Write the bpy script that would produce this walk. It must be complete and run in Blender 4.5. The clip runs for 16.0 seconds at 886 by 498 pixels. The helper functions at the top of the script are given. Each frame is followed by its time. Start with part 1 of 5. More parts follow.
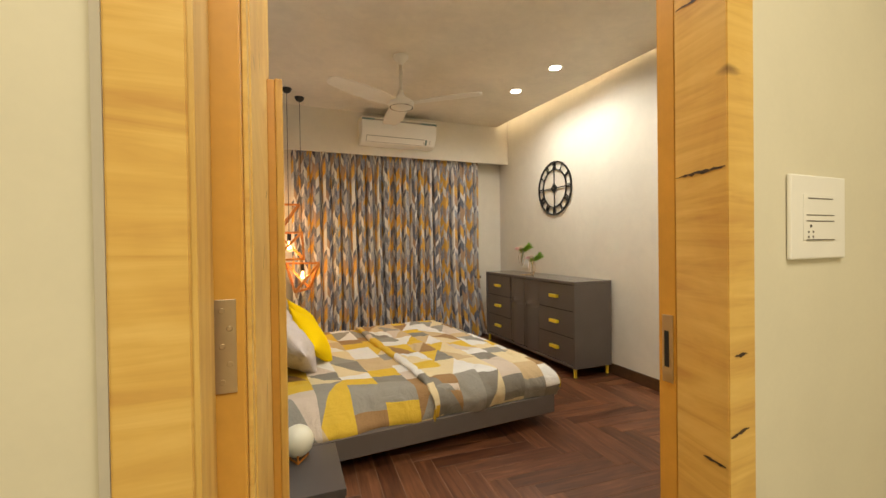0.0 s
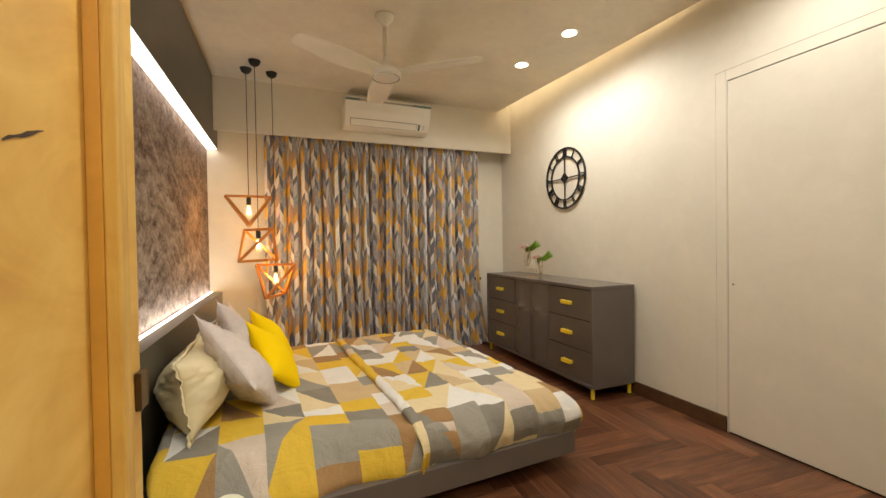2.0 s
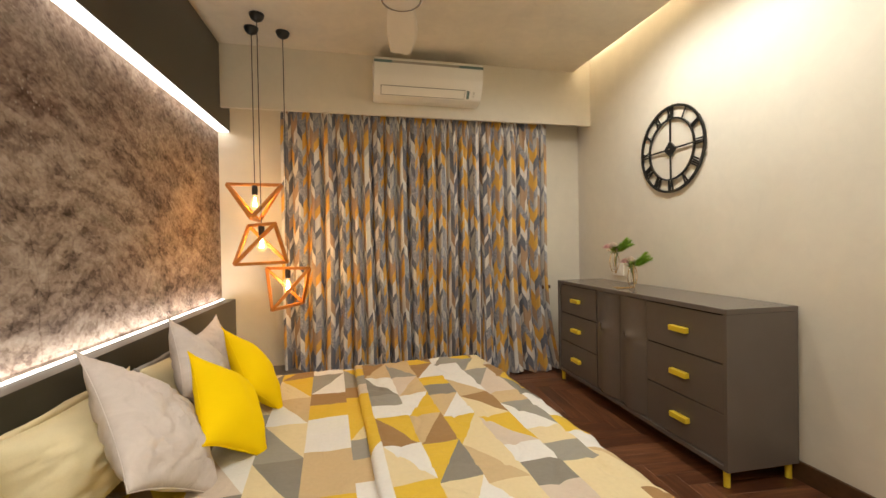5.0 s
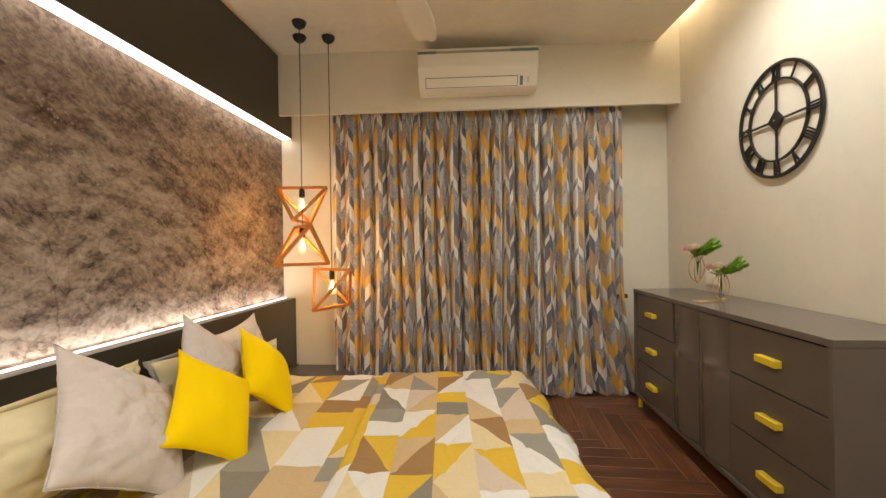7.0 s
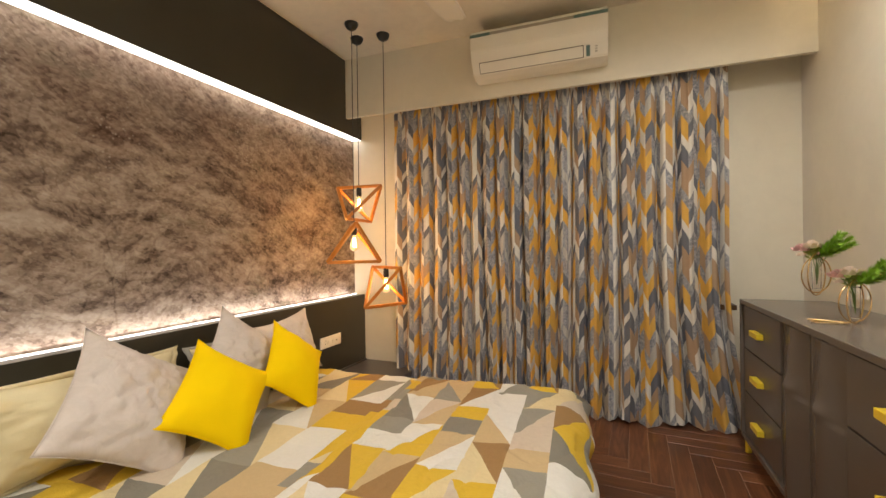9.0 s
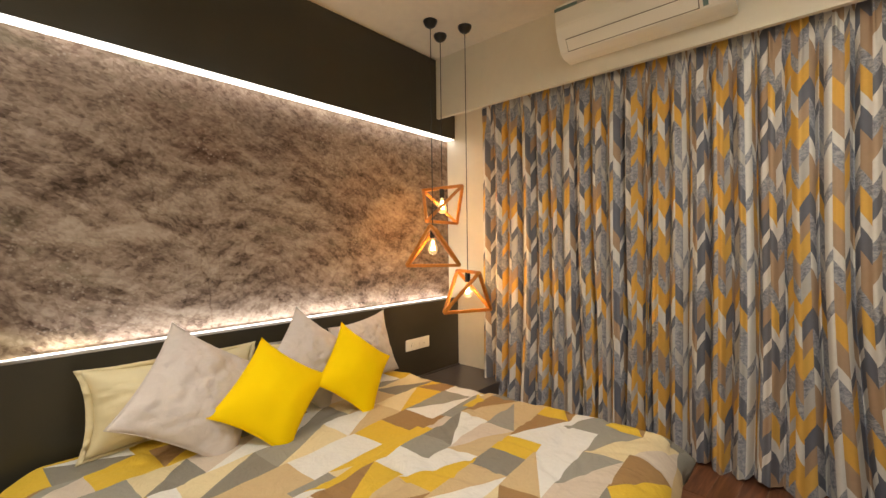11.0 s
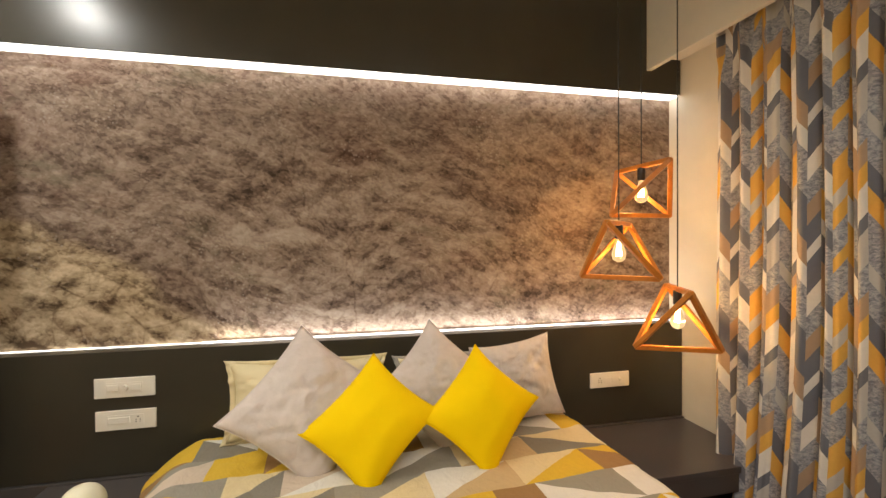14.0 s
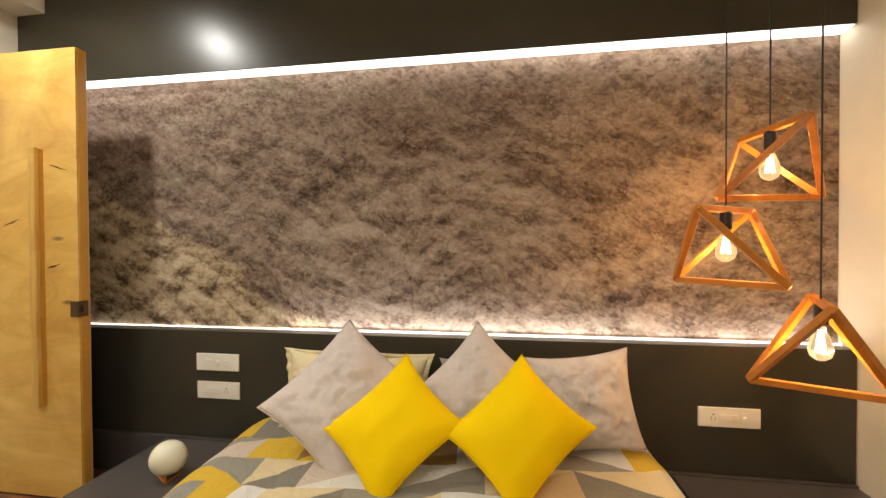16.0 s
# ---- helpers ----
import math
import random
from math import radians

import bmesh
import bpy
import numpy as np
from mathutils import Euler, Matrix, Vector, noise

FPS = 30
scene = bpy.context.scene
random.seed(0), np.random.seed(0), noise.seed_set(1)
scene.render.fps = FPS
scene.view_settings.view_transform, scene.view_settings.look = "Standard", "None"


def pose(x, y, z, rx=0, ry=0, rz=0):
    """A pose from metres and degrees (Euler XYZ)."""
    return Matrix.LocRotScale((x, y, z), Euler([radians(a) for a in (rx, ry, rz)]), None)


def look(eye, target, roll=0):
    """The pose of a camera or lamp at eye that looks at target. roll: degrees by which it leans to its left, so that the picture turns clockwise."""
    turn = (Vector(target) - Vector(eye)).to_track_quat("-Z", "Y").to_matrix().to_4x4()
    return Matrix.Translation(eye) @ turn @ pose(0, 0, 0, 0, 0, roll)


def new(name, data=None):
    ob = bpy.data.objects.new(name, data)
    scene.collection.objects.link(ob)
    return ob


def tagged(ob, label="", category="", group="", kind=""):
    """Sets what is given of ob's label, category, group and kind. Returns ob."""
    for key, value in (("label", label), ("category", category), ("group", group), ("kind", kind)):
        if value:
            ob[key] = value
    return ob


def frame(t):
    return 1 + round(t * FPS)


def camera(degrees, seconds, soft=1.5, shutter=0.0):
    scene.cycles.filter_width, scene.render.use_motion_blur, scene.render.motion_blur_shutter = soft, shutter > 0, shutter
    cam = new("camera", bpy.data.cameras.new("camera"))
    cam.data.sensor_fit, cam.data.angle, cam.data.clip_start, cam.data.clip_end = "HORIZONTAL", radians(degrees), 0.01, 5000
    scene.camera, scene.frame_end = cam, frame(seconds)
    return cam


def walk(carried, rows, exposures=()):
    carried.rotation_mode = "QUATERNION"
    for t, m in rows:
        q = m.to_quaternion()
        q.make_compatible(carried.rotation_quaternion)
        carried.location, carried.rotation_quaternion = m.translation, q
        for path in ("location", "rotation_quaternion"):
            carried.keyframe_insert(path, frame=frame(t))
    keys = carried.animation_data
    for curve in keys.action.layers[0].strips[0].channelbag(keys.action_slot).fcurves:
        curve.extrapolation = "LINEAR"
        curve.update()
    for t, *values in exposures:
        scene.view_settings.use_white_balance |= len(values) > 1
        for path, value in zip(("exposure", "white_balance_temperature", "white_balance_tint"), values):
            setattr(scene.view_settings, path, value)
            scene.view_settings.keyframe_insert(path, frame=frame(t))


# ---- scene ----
cam = camera(94.1, 16.0)
PATH = [
    (0, (0.37, 1.571, 1.165), (1.086, 3.438, 1.145), -0.8),
    (0.5, (0.401, 1.676, 1.157), (1.117, 3.544, 1.138), -0.8),
    (1, (0.45, 1.797, 1.156), (1.165, 3.665, 1.136), -0.7),
    (1.5, (0.514, 1.917, 1.159), (1.231, 3.784, 1.138), -0.8),
    (2, (0.597, 2.063, 1.167), (1.318, 3.928, 1.137), -0.9),
    (2.5, (0.688, 2.215, 1.145), (1.403, 4.082, 1.12), -0.9),
    (3, (0.772, 2.345, 1.137), (1.482, 4.214, 1.112), -0.9),
    (3.5, (0.849, 2.477, 1.143), (1.505, 4.366, 1.116), -1.0),
    (4, (0.939, 2.605, 1.141), (1.494, 4.527, 1.122), -0.9),
    (4.2, (0.94, 2.672, 1.156), (1.475, 4.599, 1.133), -0.9),
    (6.3, (1.395, 2.99, 1.118), (1.41, 4.99, 1.12), -0.7),
    (6.5, (1.436, 3.011, 1.113), (1.406, 5.011, 1.122), -0.6),
    (7, (1.554, 3.059, 1.138), (1.393, 5.052, 1.135), -0.9),
    (7.5, (1.694, 3.098, 1.124), (1.374, 5.072, 1.132), -0.8),
    (8, (1.814, 3.19, 1.119), (1.343, 5.134, 1.13), -0.9),
    (8.2, (1.854, 3.232, 1.122), (1.33, 5.162, 1.129), -0.9),
    (10.5, (2.252, 3.618, 1.152), (1.036, 5.205, 1.143), -0.6),
    (11, (2.292, 3.752, 1.167), (0.939, 5.225, 1.158), -0.7),
    (11.5, (2.33, 3.865, 1.176), (0.827, 5.184, 1.166), -0.6),
    (12, (2.297, 3.996, 1.197), (0.672, 5.161, 1.177), -0.5),
    (12.5, (2.273, 4.165, 1.185), (0.525, 5.137, 1.176), -0.7),
    (13, (2.234, 4.31, 1.205), (0.399, 5.104, 1.183), -0.6),
    (13.5, (2.197, 4.404, 1.2), (0.292, 5.013, 1.184), -0.4),
    (14, (2.109, 4.515, 1.205), (0.152, 4.927, 1.184), -0.4),
    (14.5, (2.05, 4.613, 1.184), (0.063, 4.846, 1.173), -0.3),
    (15, (2.019, 4.748, 1.179), (0.02, 4.797, 1.175), -0.3),
    (15.5, (1.995, 4.875, 1.175), (0.0, 4.732, 1.166), -0.4),
    (16, (1.945, 4.965, 1.187), (-0.031, 4.662, 1.159), -0.3),
]
walk(cam, [(t, look(eye, target, roll)) for t, eye, target, roll in PATH])

# ---- light and exposure ----
world = bpy.data.worlds.new("world")
scene.world = world
world.use_nodes = True
world.node_tree.nodes["Background"].inputs[0].default_value = (0.9, 0.8, 0.65, 1)
world.node_tree.nodes["Background"].inputs[1].default_value = 0.02
scene.view_settings.exposure = 0.64
WARM = (1.0, 0.86, 0.66)
NEUTRAL = (1.0, 0.97, 0.90)
# The last one, at (2.53, 3.2), is unseen and added for general light.
DOWNLIGHTS = [(2.53, 4.495), (2.49, 5.065), (0.83, 2.95), (2.53, 3.2)]
CEIL = 2.65


def area(name, place, turn, sx, sy, power, colour):
    lamp = bpy.data.lights.new(name, "AREA")
    lamp.shape, lamp.size, lamp.size_y = "RECTANGLE", sx, sy
    lamp.energy, lamp.color = power, colour
    ob = new(name, lamp)
    ob.location, ob.rotation_euler = place, [radians(a) for a in turn]
    return ob


def spot(name, place, power, colour, angle=120, blend=0.9, radius=0.04):
    lamp = bpy.data.lights.new(name, "SPOT")
    lamp.energy, lamp.color, lamp.spot_size, lamp.spot_blend, lamp.shadow_soft_size = power, colour, radians(angle), blend, radius
    ob = new(name, lamp)
    ob.location = place
    return ob


def point(name, place, power, colour, radius=0.02):
    lamp = bpy.data.lights.new(name, "POINT")
    lamp.energy, lamp.color, lamp.shadow_soft_size = power, colour, radius
    ob = new(name, lamp)
    ob.location = place
    return ob


for lx, ly in DOWNLIGHTS:
    spot("downlight_lamp", (lx, ly, CEIL - 0.02), 25 if lx > 2 else 44, NEUTRAL, 172, 0.7, 0.045)
area("upper_led_lamp", (0.0, 4.30, 2.054), (0, 0, 0), 0.06, 3.7, 0.4, (1.0, 0.95, 0.88))
area("lower_led_lamp", (-0.005, 5.05, 0.762), (180, 0, 0), 0.06, 2.4, 3.0, (1.0, 0.97, 0.94))
area("cove_lamp", (2.99, 5.0, 2.72), (180, 0, 3.7), 0.04, 2.4, 7.0, WARM)
area("pelmet_lamp", (1.70, 6.385, 2.235), (0, 0, 1.9), 0.8, 0.02, 0.7, (0.45, 0.1, 1.0))
# Unseen hall light, added to brighten the hall wall and door frame.
area("hall_fill", (0.75, 0.9, 2.55), (0, 0, 0), 0.9, 0.9, 24, (1.0, 0.92, 0.74))

# ---- materials ----


class Nodes:
    def __init__(self, name):
        self.m = bpy.data.materials.new(name)
        self.m.use_nodes = True
        self.t = self.m.node_tree
        self.p = self.t.nodes["Principled BSDF"]

    def node(self, kind, **props):
        n = self.t.nodes.new(kind)
        for k, v in props.items():
            setattr(n, k, v)
        return n

    def link(self, a, b):
        self.t.links.new(a, b)

    def put(self, socket, v):
        if hasattr(v, "is_output"):
            self.link(v, socket)
        else:
            socket.default_value = v

    def math(self, op, a, b=0.0, c=0.0):
        n = self.node("ShaderNodeMath", operation=op)
        for i, v in enumerate((a, b, c)):
            self.put(n.inputs[i], v)
        return n.outputs[0]

    def coord(self, kind="Object"):
        return self.node("ShaderNodeTexCoord").outputs[kind]

    def mapped(self, vec, scale=(1, 1, 1), rot=(0, 0, 0), loc=(0, 0, 0)):
        n = self.node("ShaderNodeMapping")
        self.link(vec, n.inputs[0])
        n.inputs["Scale"].default_value, n.inputs["Location"].default_value = scale, loc
        n.inputs["Rotation"].default_value = [radians(a) for a in rot]
        return n.outputs[0]

    def noise(self, vec, scale, detail=4, rough=0.55, dist=0.0, kind="FBM", lac=2.0):
        n = self.node("ShaderNodeTexNoise", noise_type=kind)
        self.link(vec, n.inputs["Vector"])
        n.inputs["Scale"].default_value, n.inputs["Detail"].default_value = scale, detail
        n.inputs["Roughness"].default_value, n.inputs["Distortion"].default_value = rough, dist
        n.inputs["Lacunarity"].default_value = lac
        return n.outputs[0]

    def ramp(self, fac, stops, mode="LINEAR"):
        n = self.node("ShaderNodeValToRGB")
        n.color_ramp.interpolation = mode
        e = n.color_ramp.elements
        while len(e) < len(stops):
            e.new(0.5)
        for el, (pos, col) in zip(e, stops):
            el.position = pos
            el.color = (*col, 1) if len(col) == 3 else col
        self.put(n.inputs[0], fac)
        return n.outputs[0]

    def mix(self, fac, a, b, mode="MIX"):
        n = self.node("ShaderNodeMix", data_type="RGBA", blend_type=mode)
        self.put(n.inputs[0], fac)
        for i, v in ((6, a), (7, b)):
            if not hasattr(v, "is_output") and len(v) == 3:
                v = (*v, 1)
            self.put(n.inputs[i], v)
        return n.outputs[2]

    def bump(self, height, strength, distance):
        n = self.node("ShaderNodeBump")
        n.inputs["Strength"].default_value, n.inputs["Distance"].default_value = strength, distance
        self.put(n.inputs["Height"], height)
        self.link(n.outputs[0], self.p.inputs["Normal"])

    def base(self, col, rough=0.5, metal=0.0, spec=0.5):
        self.put(self.p.inputs["Base Color"], (*col, 1) if isinstance(col, tuple) else col)
        self.put(self.p.inputs["Roughness"], rough)
        self.p.inputs["Metallic"].default_value = metal
        self.p.inputs["Specular IOR Level"].default_value = spec
        return self.m


def simple(name, col, rough=0.5, metal=0.0, spec=0.5, vary=0.12, scale=6.0, bump=0.0, fine=90.0):
    """A surface of one colour with variation at two scales."""
    n = Nodes(name)
    c = n.coord()
    big = n.noise(c, scale, 3)
    small = n.noise(c, fine, 3)
    f = n.math("ADD", n.math("MULTIPLY", big, 0.7), n.math("MULTIPLY", small, 0.3))
    lo, hi = tuple(v * (1 - vary) for v in col), tuple(min(1, v * (1 + vary)) for v in col)
    colour = n.ramp(f, [(0.3, lo), (0.7, hi)])
    if bump:
        n.bump(small, bump, 0.002)
    return n.base(colour, rough, metal, spec)


def plaster(name, col, amount=0.10):
    n = Nodes(name)
    c = n.coord()
    a = n.noise(c, 1.6, 5, 0.6, 0.6)
    b = n.noise(c, 9.0, 5, 0.6, 1.0)
    f = n.math("ADD", n.math("MULTIPLY", a, 0.65), n.math("MULTIPLY", b, 0.35))
    lo, hi = tuple(v * (1 - amount) for v in col), tuple(min(1, v * (1 + amount)) for v in col)
    n.bump(n.noise(c, 40, 5, 0.6), 0.12, 0.003)
    return n.base(n.ramp(f, [(0.32, lo), (0.68, hi)]), 0.62, 0, 0.3)


def yellow_wood(name, direction=(1.2, 1.2, 14.0), tone=1.0):
    n = Nodes(name)
    c = n.coord()
    v = n.mapped(c, direction, (0, 6, 8))
    streak = n.noise(v, 1.6, 5, 0.6, 1.6)
    cloud = n.noise(c, 2.6, 4, 0.6, 1.2)
    f = n.math("ADD", n.math("MULTIPLY", streak, 0.55), n.math("MULTIPLY", cloud, 0.45))
    col = n.ramp(f, [(0.30, (0.46 * tone, 0.23 * tone, 0.055 * tone)), (0.5, (0.62 * tone, 0.385 * tone, 0.095 * tone)), (0.7, (0.75 * tone, 0.52 * tone, 0.165 * tone))])
    w = n.node("ShaderNodeTexVoronoi", feature="F1")
    warp = n.mapped(c, (2.0, 2.0, 6.5), (20, 14, 30))
    n.link(warp, w.inputs["Vector"])
    w.inputs["Scale"].default_value = 1.1
    knot = n.ramp(n.math("ADD", w.outputs["Distance"], n.math("MULTIPLY", n.noise(v, 5, 4), 0.10)), [(0.085, (1, 1, 1)), (0.14, (0, 0, 0))])
    col = n.mix(n.math("MULTIPLY", knot, 0.75), col, (0.16, 0.075, 0.03))
    n.bump(streak, 0.08, 0.002)
    return n.base(col, 0.42, 0, 0.4)


M_WALL = plaster("wall_plaster", (0.73, 0.68, 0.57), 0.06)
M_CEIL = plaster("ceiling_plaster", (0.77, 0.70, 0.575), 0.10)
M_HALL = simple("hall_paint", (0.71, 0.655, 0.495), 0.6, vary=0.03, bump=0.05)
M_PALE = simple("pale_paint", (0.62, 0.57, 0.48), 0.5, vary=0.04)
M_OLIVE = simple("charcoal_olive_laminate", (0.043, 0.039, 0.028), 0.30, vary=0.08, fine=220)
M_GREY = simple("warm_grey_paint", (0.138, 0.116, 0.102), 0.24, vary=0.05, bump=0.03, fine=160)
M_SIDE = simple("nightstand_laminate", (0.085, 0.075, 0.072), 0.3, vary=0.05)
M_WOODX = yellow_wood("yellow_veneer_cross_grain", tone=1.12)
M_WOODD = yellow_wood("yellow_veneer_leaf", (1.4, 1.4, 3.5), 1.12)
M_WOODV = yellow_wood("yellow_lipping", (16.0, 16.0, 1.2), 1.02)
M_ORANGE = simple("orange_timber_back", (0.62, 0.315, 0.05), 0.42, vary=0.14, scale=4.0, fine=40)
M_CRACK = simple("dark_timber_crack", (0.055, 0.030, 0.014), 0.7, vary=0.4, scale=30)
M_LAMPWOOD = simple("stained_lamp_wood", (0.48, 0.175, 0.022), 0.4, vary=0.25, scale=14)
M_YELLOW = simple("yellow_lacquer", (0.80, 0.60, 0.04), 0.35, vary=0.03)
M_WHITE = simple("white_plastic", (0.85, 0.82, 0.74), 0.35, vary=0.02)
M_FAN = simple("cream_fan_lacquer", (0.80, 0.755, 0.66), 0.35, vary=0.03)
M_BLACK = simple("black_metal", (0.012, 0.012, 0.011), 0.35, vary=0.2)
# Near-black that stands in for shade in gaps and holes.
M_DARK = simple("gap_shade", (0.01, 0.009, 0.008), 0.8)
M_STEEL = simple("satin_steel", (0.62, 0.52, 0.38), 0.38, 1.0, vary=0.08)
M_BRONZE = simple("dark_bronze", (0.13, 0.085, 0.045), 0.4, 0.8, vary=0.15)
M_CHROME = simple("chrome", (0.8, 0.8, 0.78), 0.12, 1.0, vary=0.02)
M_GOLD = simple("gold_wire", (0.85, 0.60, 0.28), 0.22, 1.0, vary=0.05)
M_TEAL = simple("teal_grey_plastic", (0.12, 0.20, 0.19), 0.4)
M_GREYLINE = simple("grey_plastic", (0.38, 0.35, 0.30), 0.4)
M_SKIRT = simple("brown_skirting", (0.085, 0.042, 0.018), 0.35, vary=0.3, scale=20)
M_GROUT = simple("grout", (0.24, 0.145, 0.09), 0.8)
M_CREAM = simple("cream_cotton", (0.74, 0.64, 0.40), 0.85, vary=0.06, bump=0.2, fine=300)
M_PIPE = simple("grey_cotton", (0.36, 0.34, 0.31), 0.85, vary=0.08)
M_MUST = simple("yellow_cotton", (0.96, 0.66, 0.002), 0.85, spec=0.1, vary=0.03, bump=0.25, fine=500)
M_MOON = simple("frosted_globe", (0.80, 0.77, 0.60), 0.35, vary=0.02)
M_STEM = simple("stem_green", (0.13, 0.24, 0.05), 0.5)
M_LEAF = simple("leaf_green", (0.27, 0.47, 0.035), 0.5, vary=0.4, scale=60)
M_LIME = simple("pale_leaf", (0.30, 0.36, 0.07), 0.5, vary=0.3, scale=60)
M_PINK = simple("pink_petal", (0.82, 0.52, 0.53), 0.6, vary=0.2, scale=50)
M_PEACH = simple("peach_petal", (0.88, 0.72, 0.62), 0.6, vary=0.2, scale=50)
# Dark brown in place of shade in socket holes and the louvre gap.
M_SLOT = simple("socket_slot", (0.10, 0.08, 0.06), 0.5)


def suede():
    n = Nodes("mauve_grey_suede")
    c = n.coord()
    a = n.noise(c, 9, 6, 0.7, 1.5)
    col = n.ramp(a, [(0.3, (0.59, 0.52, 0.475)), (0.7, (0.68, 0.605, 0.56))])
    crumple = n.math("ABSOLUTE", n.math("SUBTRACT", n.noise(n.mapped(c, (1.0, 0.45, 1.0), (0, 0, 35)), 9, 3, 0.5, 1.2), 0.5))
    n.bump(n.math("ADD", n.math("MINIMUM", crumple, 0.10), n.math("MULTIPLY", n.noise(c, 240, 3), 0.01)), 0.22, 0.05)
    return n.base(col, 0.9, 0, 0.2)


M_SUEDE = suede()


def glow(name, col, strength):
    m = bpy.data.materials.new(name)
    m.use_nodes = True
    p = m.node_tree.nodes["Principled BSDF"]
    p.inputs["Base Color"].default_value = (*col, 1)
    p.inputs["Emission Color"].default_value = (*col, 1)
    p.inputs["Emission Strength"].default_value = strength
    return m


M_LED = glow("led_diffuser", (1.0, 0.96, 0.90), 2.3)
M_LED_DIM = glow("led_diffuser_dim", (1.0, 0.95, 0.88), 1.4)
M_DISC = glow("downlight_disc", (1.0, 0.95, 0.86), 30.0)
M_FIL = glow("filament", (1.0, 0.62, 0.22), 40.0)


def glass(name, col=(1, 1, 1), rough=0.0):
    m = bpy.data.materials.new(name)
    m.use_nodes = True
    p = m.node_tree.nodes["Principled BSDF"]
    p.inputs["Base Color"].default_value = (*col, 1)
    p.inputs["Roughness"].default_value = rough
    p.inputs["Transmission Weight"].default_value = 1.0
    p.inputs["IOR"].default_value = 1.12
    return m


M_BULB = glass("amber_glass", (1.0, 0.86, 0.62))
M_BULB.node_tree.nodes["Principled BSDF"].inputs["Emission Color"].default_value = (1.0, 0.74, 0.40, 1)
M_BULB.node_tree.nodes["Principled BSDF"].inputs["Emission Strength"].default_value = 0.22
M_TUBE = glass("clear_glass")


def plank_material():
    n = Nodes("walnut_floor_tile")
    c = n.coord()
    info = n.node("ShaderNodeObjectInfo")
    off = n.node("ShaderNodeCombineXYZ")
    n.link(n.math("MULTIPLY", info.outputs["Random"], 40.0), off.inputs[2])
    n.link(n.math("MULTIPLY", info.outputs["Random"], 17.0), off.inputs[0])
    v = n.node("ShaderNodeVectorMath", operation="ADD")
    n.link(c, v.inputs[0])
    n.link(off.outputs[0], v.inputs[1])
    g = n.noise(n.mapped(v.outputs[0], (1.3, 16, 1)), 2.2, 6, 0.62, 1.2)
    b = n.noise(v.outputs[0], 2.4, 3)
    f = n.math("ADD", n.math("MULTIPLY", g, 0.65), n.math("MULTIPLY", b, 0.35))
    f = n.math("ADD", f, n.math("MULTIPLY", n.math("SUBTRACT", info.outputs["Random"], 0.5), 0.16))
    col = n.ramp(f, [(0.25, (0.034, 0.012, 0.006)), (0.46, (0.110, 0.040, 0.018)), (0.60, (0.200, 0.080, 0.036)), (0.8, (0.33, 0.15, 0.072))])
    n.bump(g, 0.05, 0.001)
    return n.base(col, n.math("ADD", 0.24, n.math("MULTIPLY", b, 0.16)), 0, 0.5)


M_PLANK = plank_material()


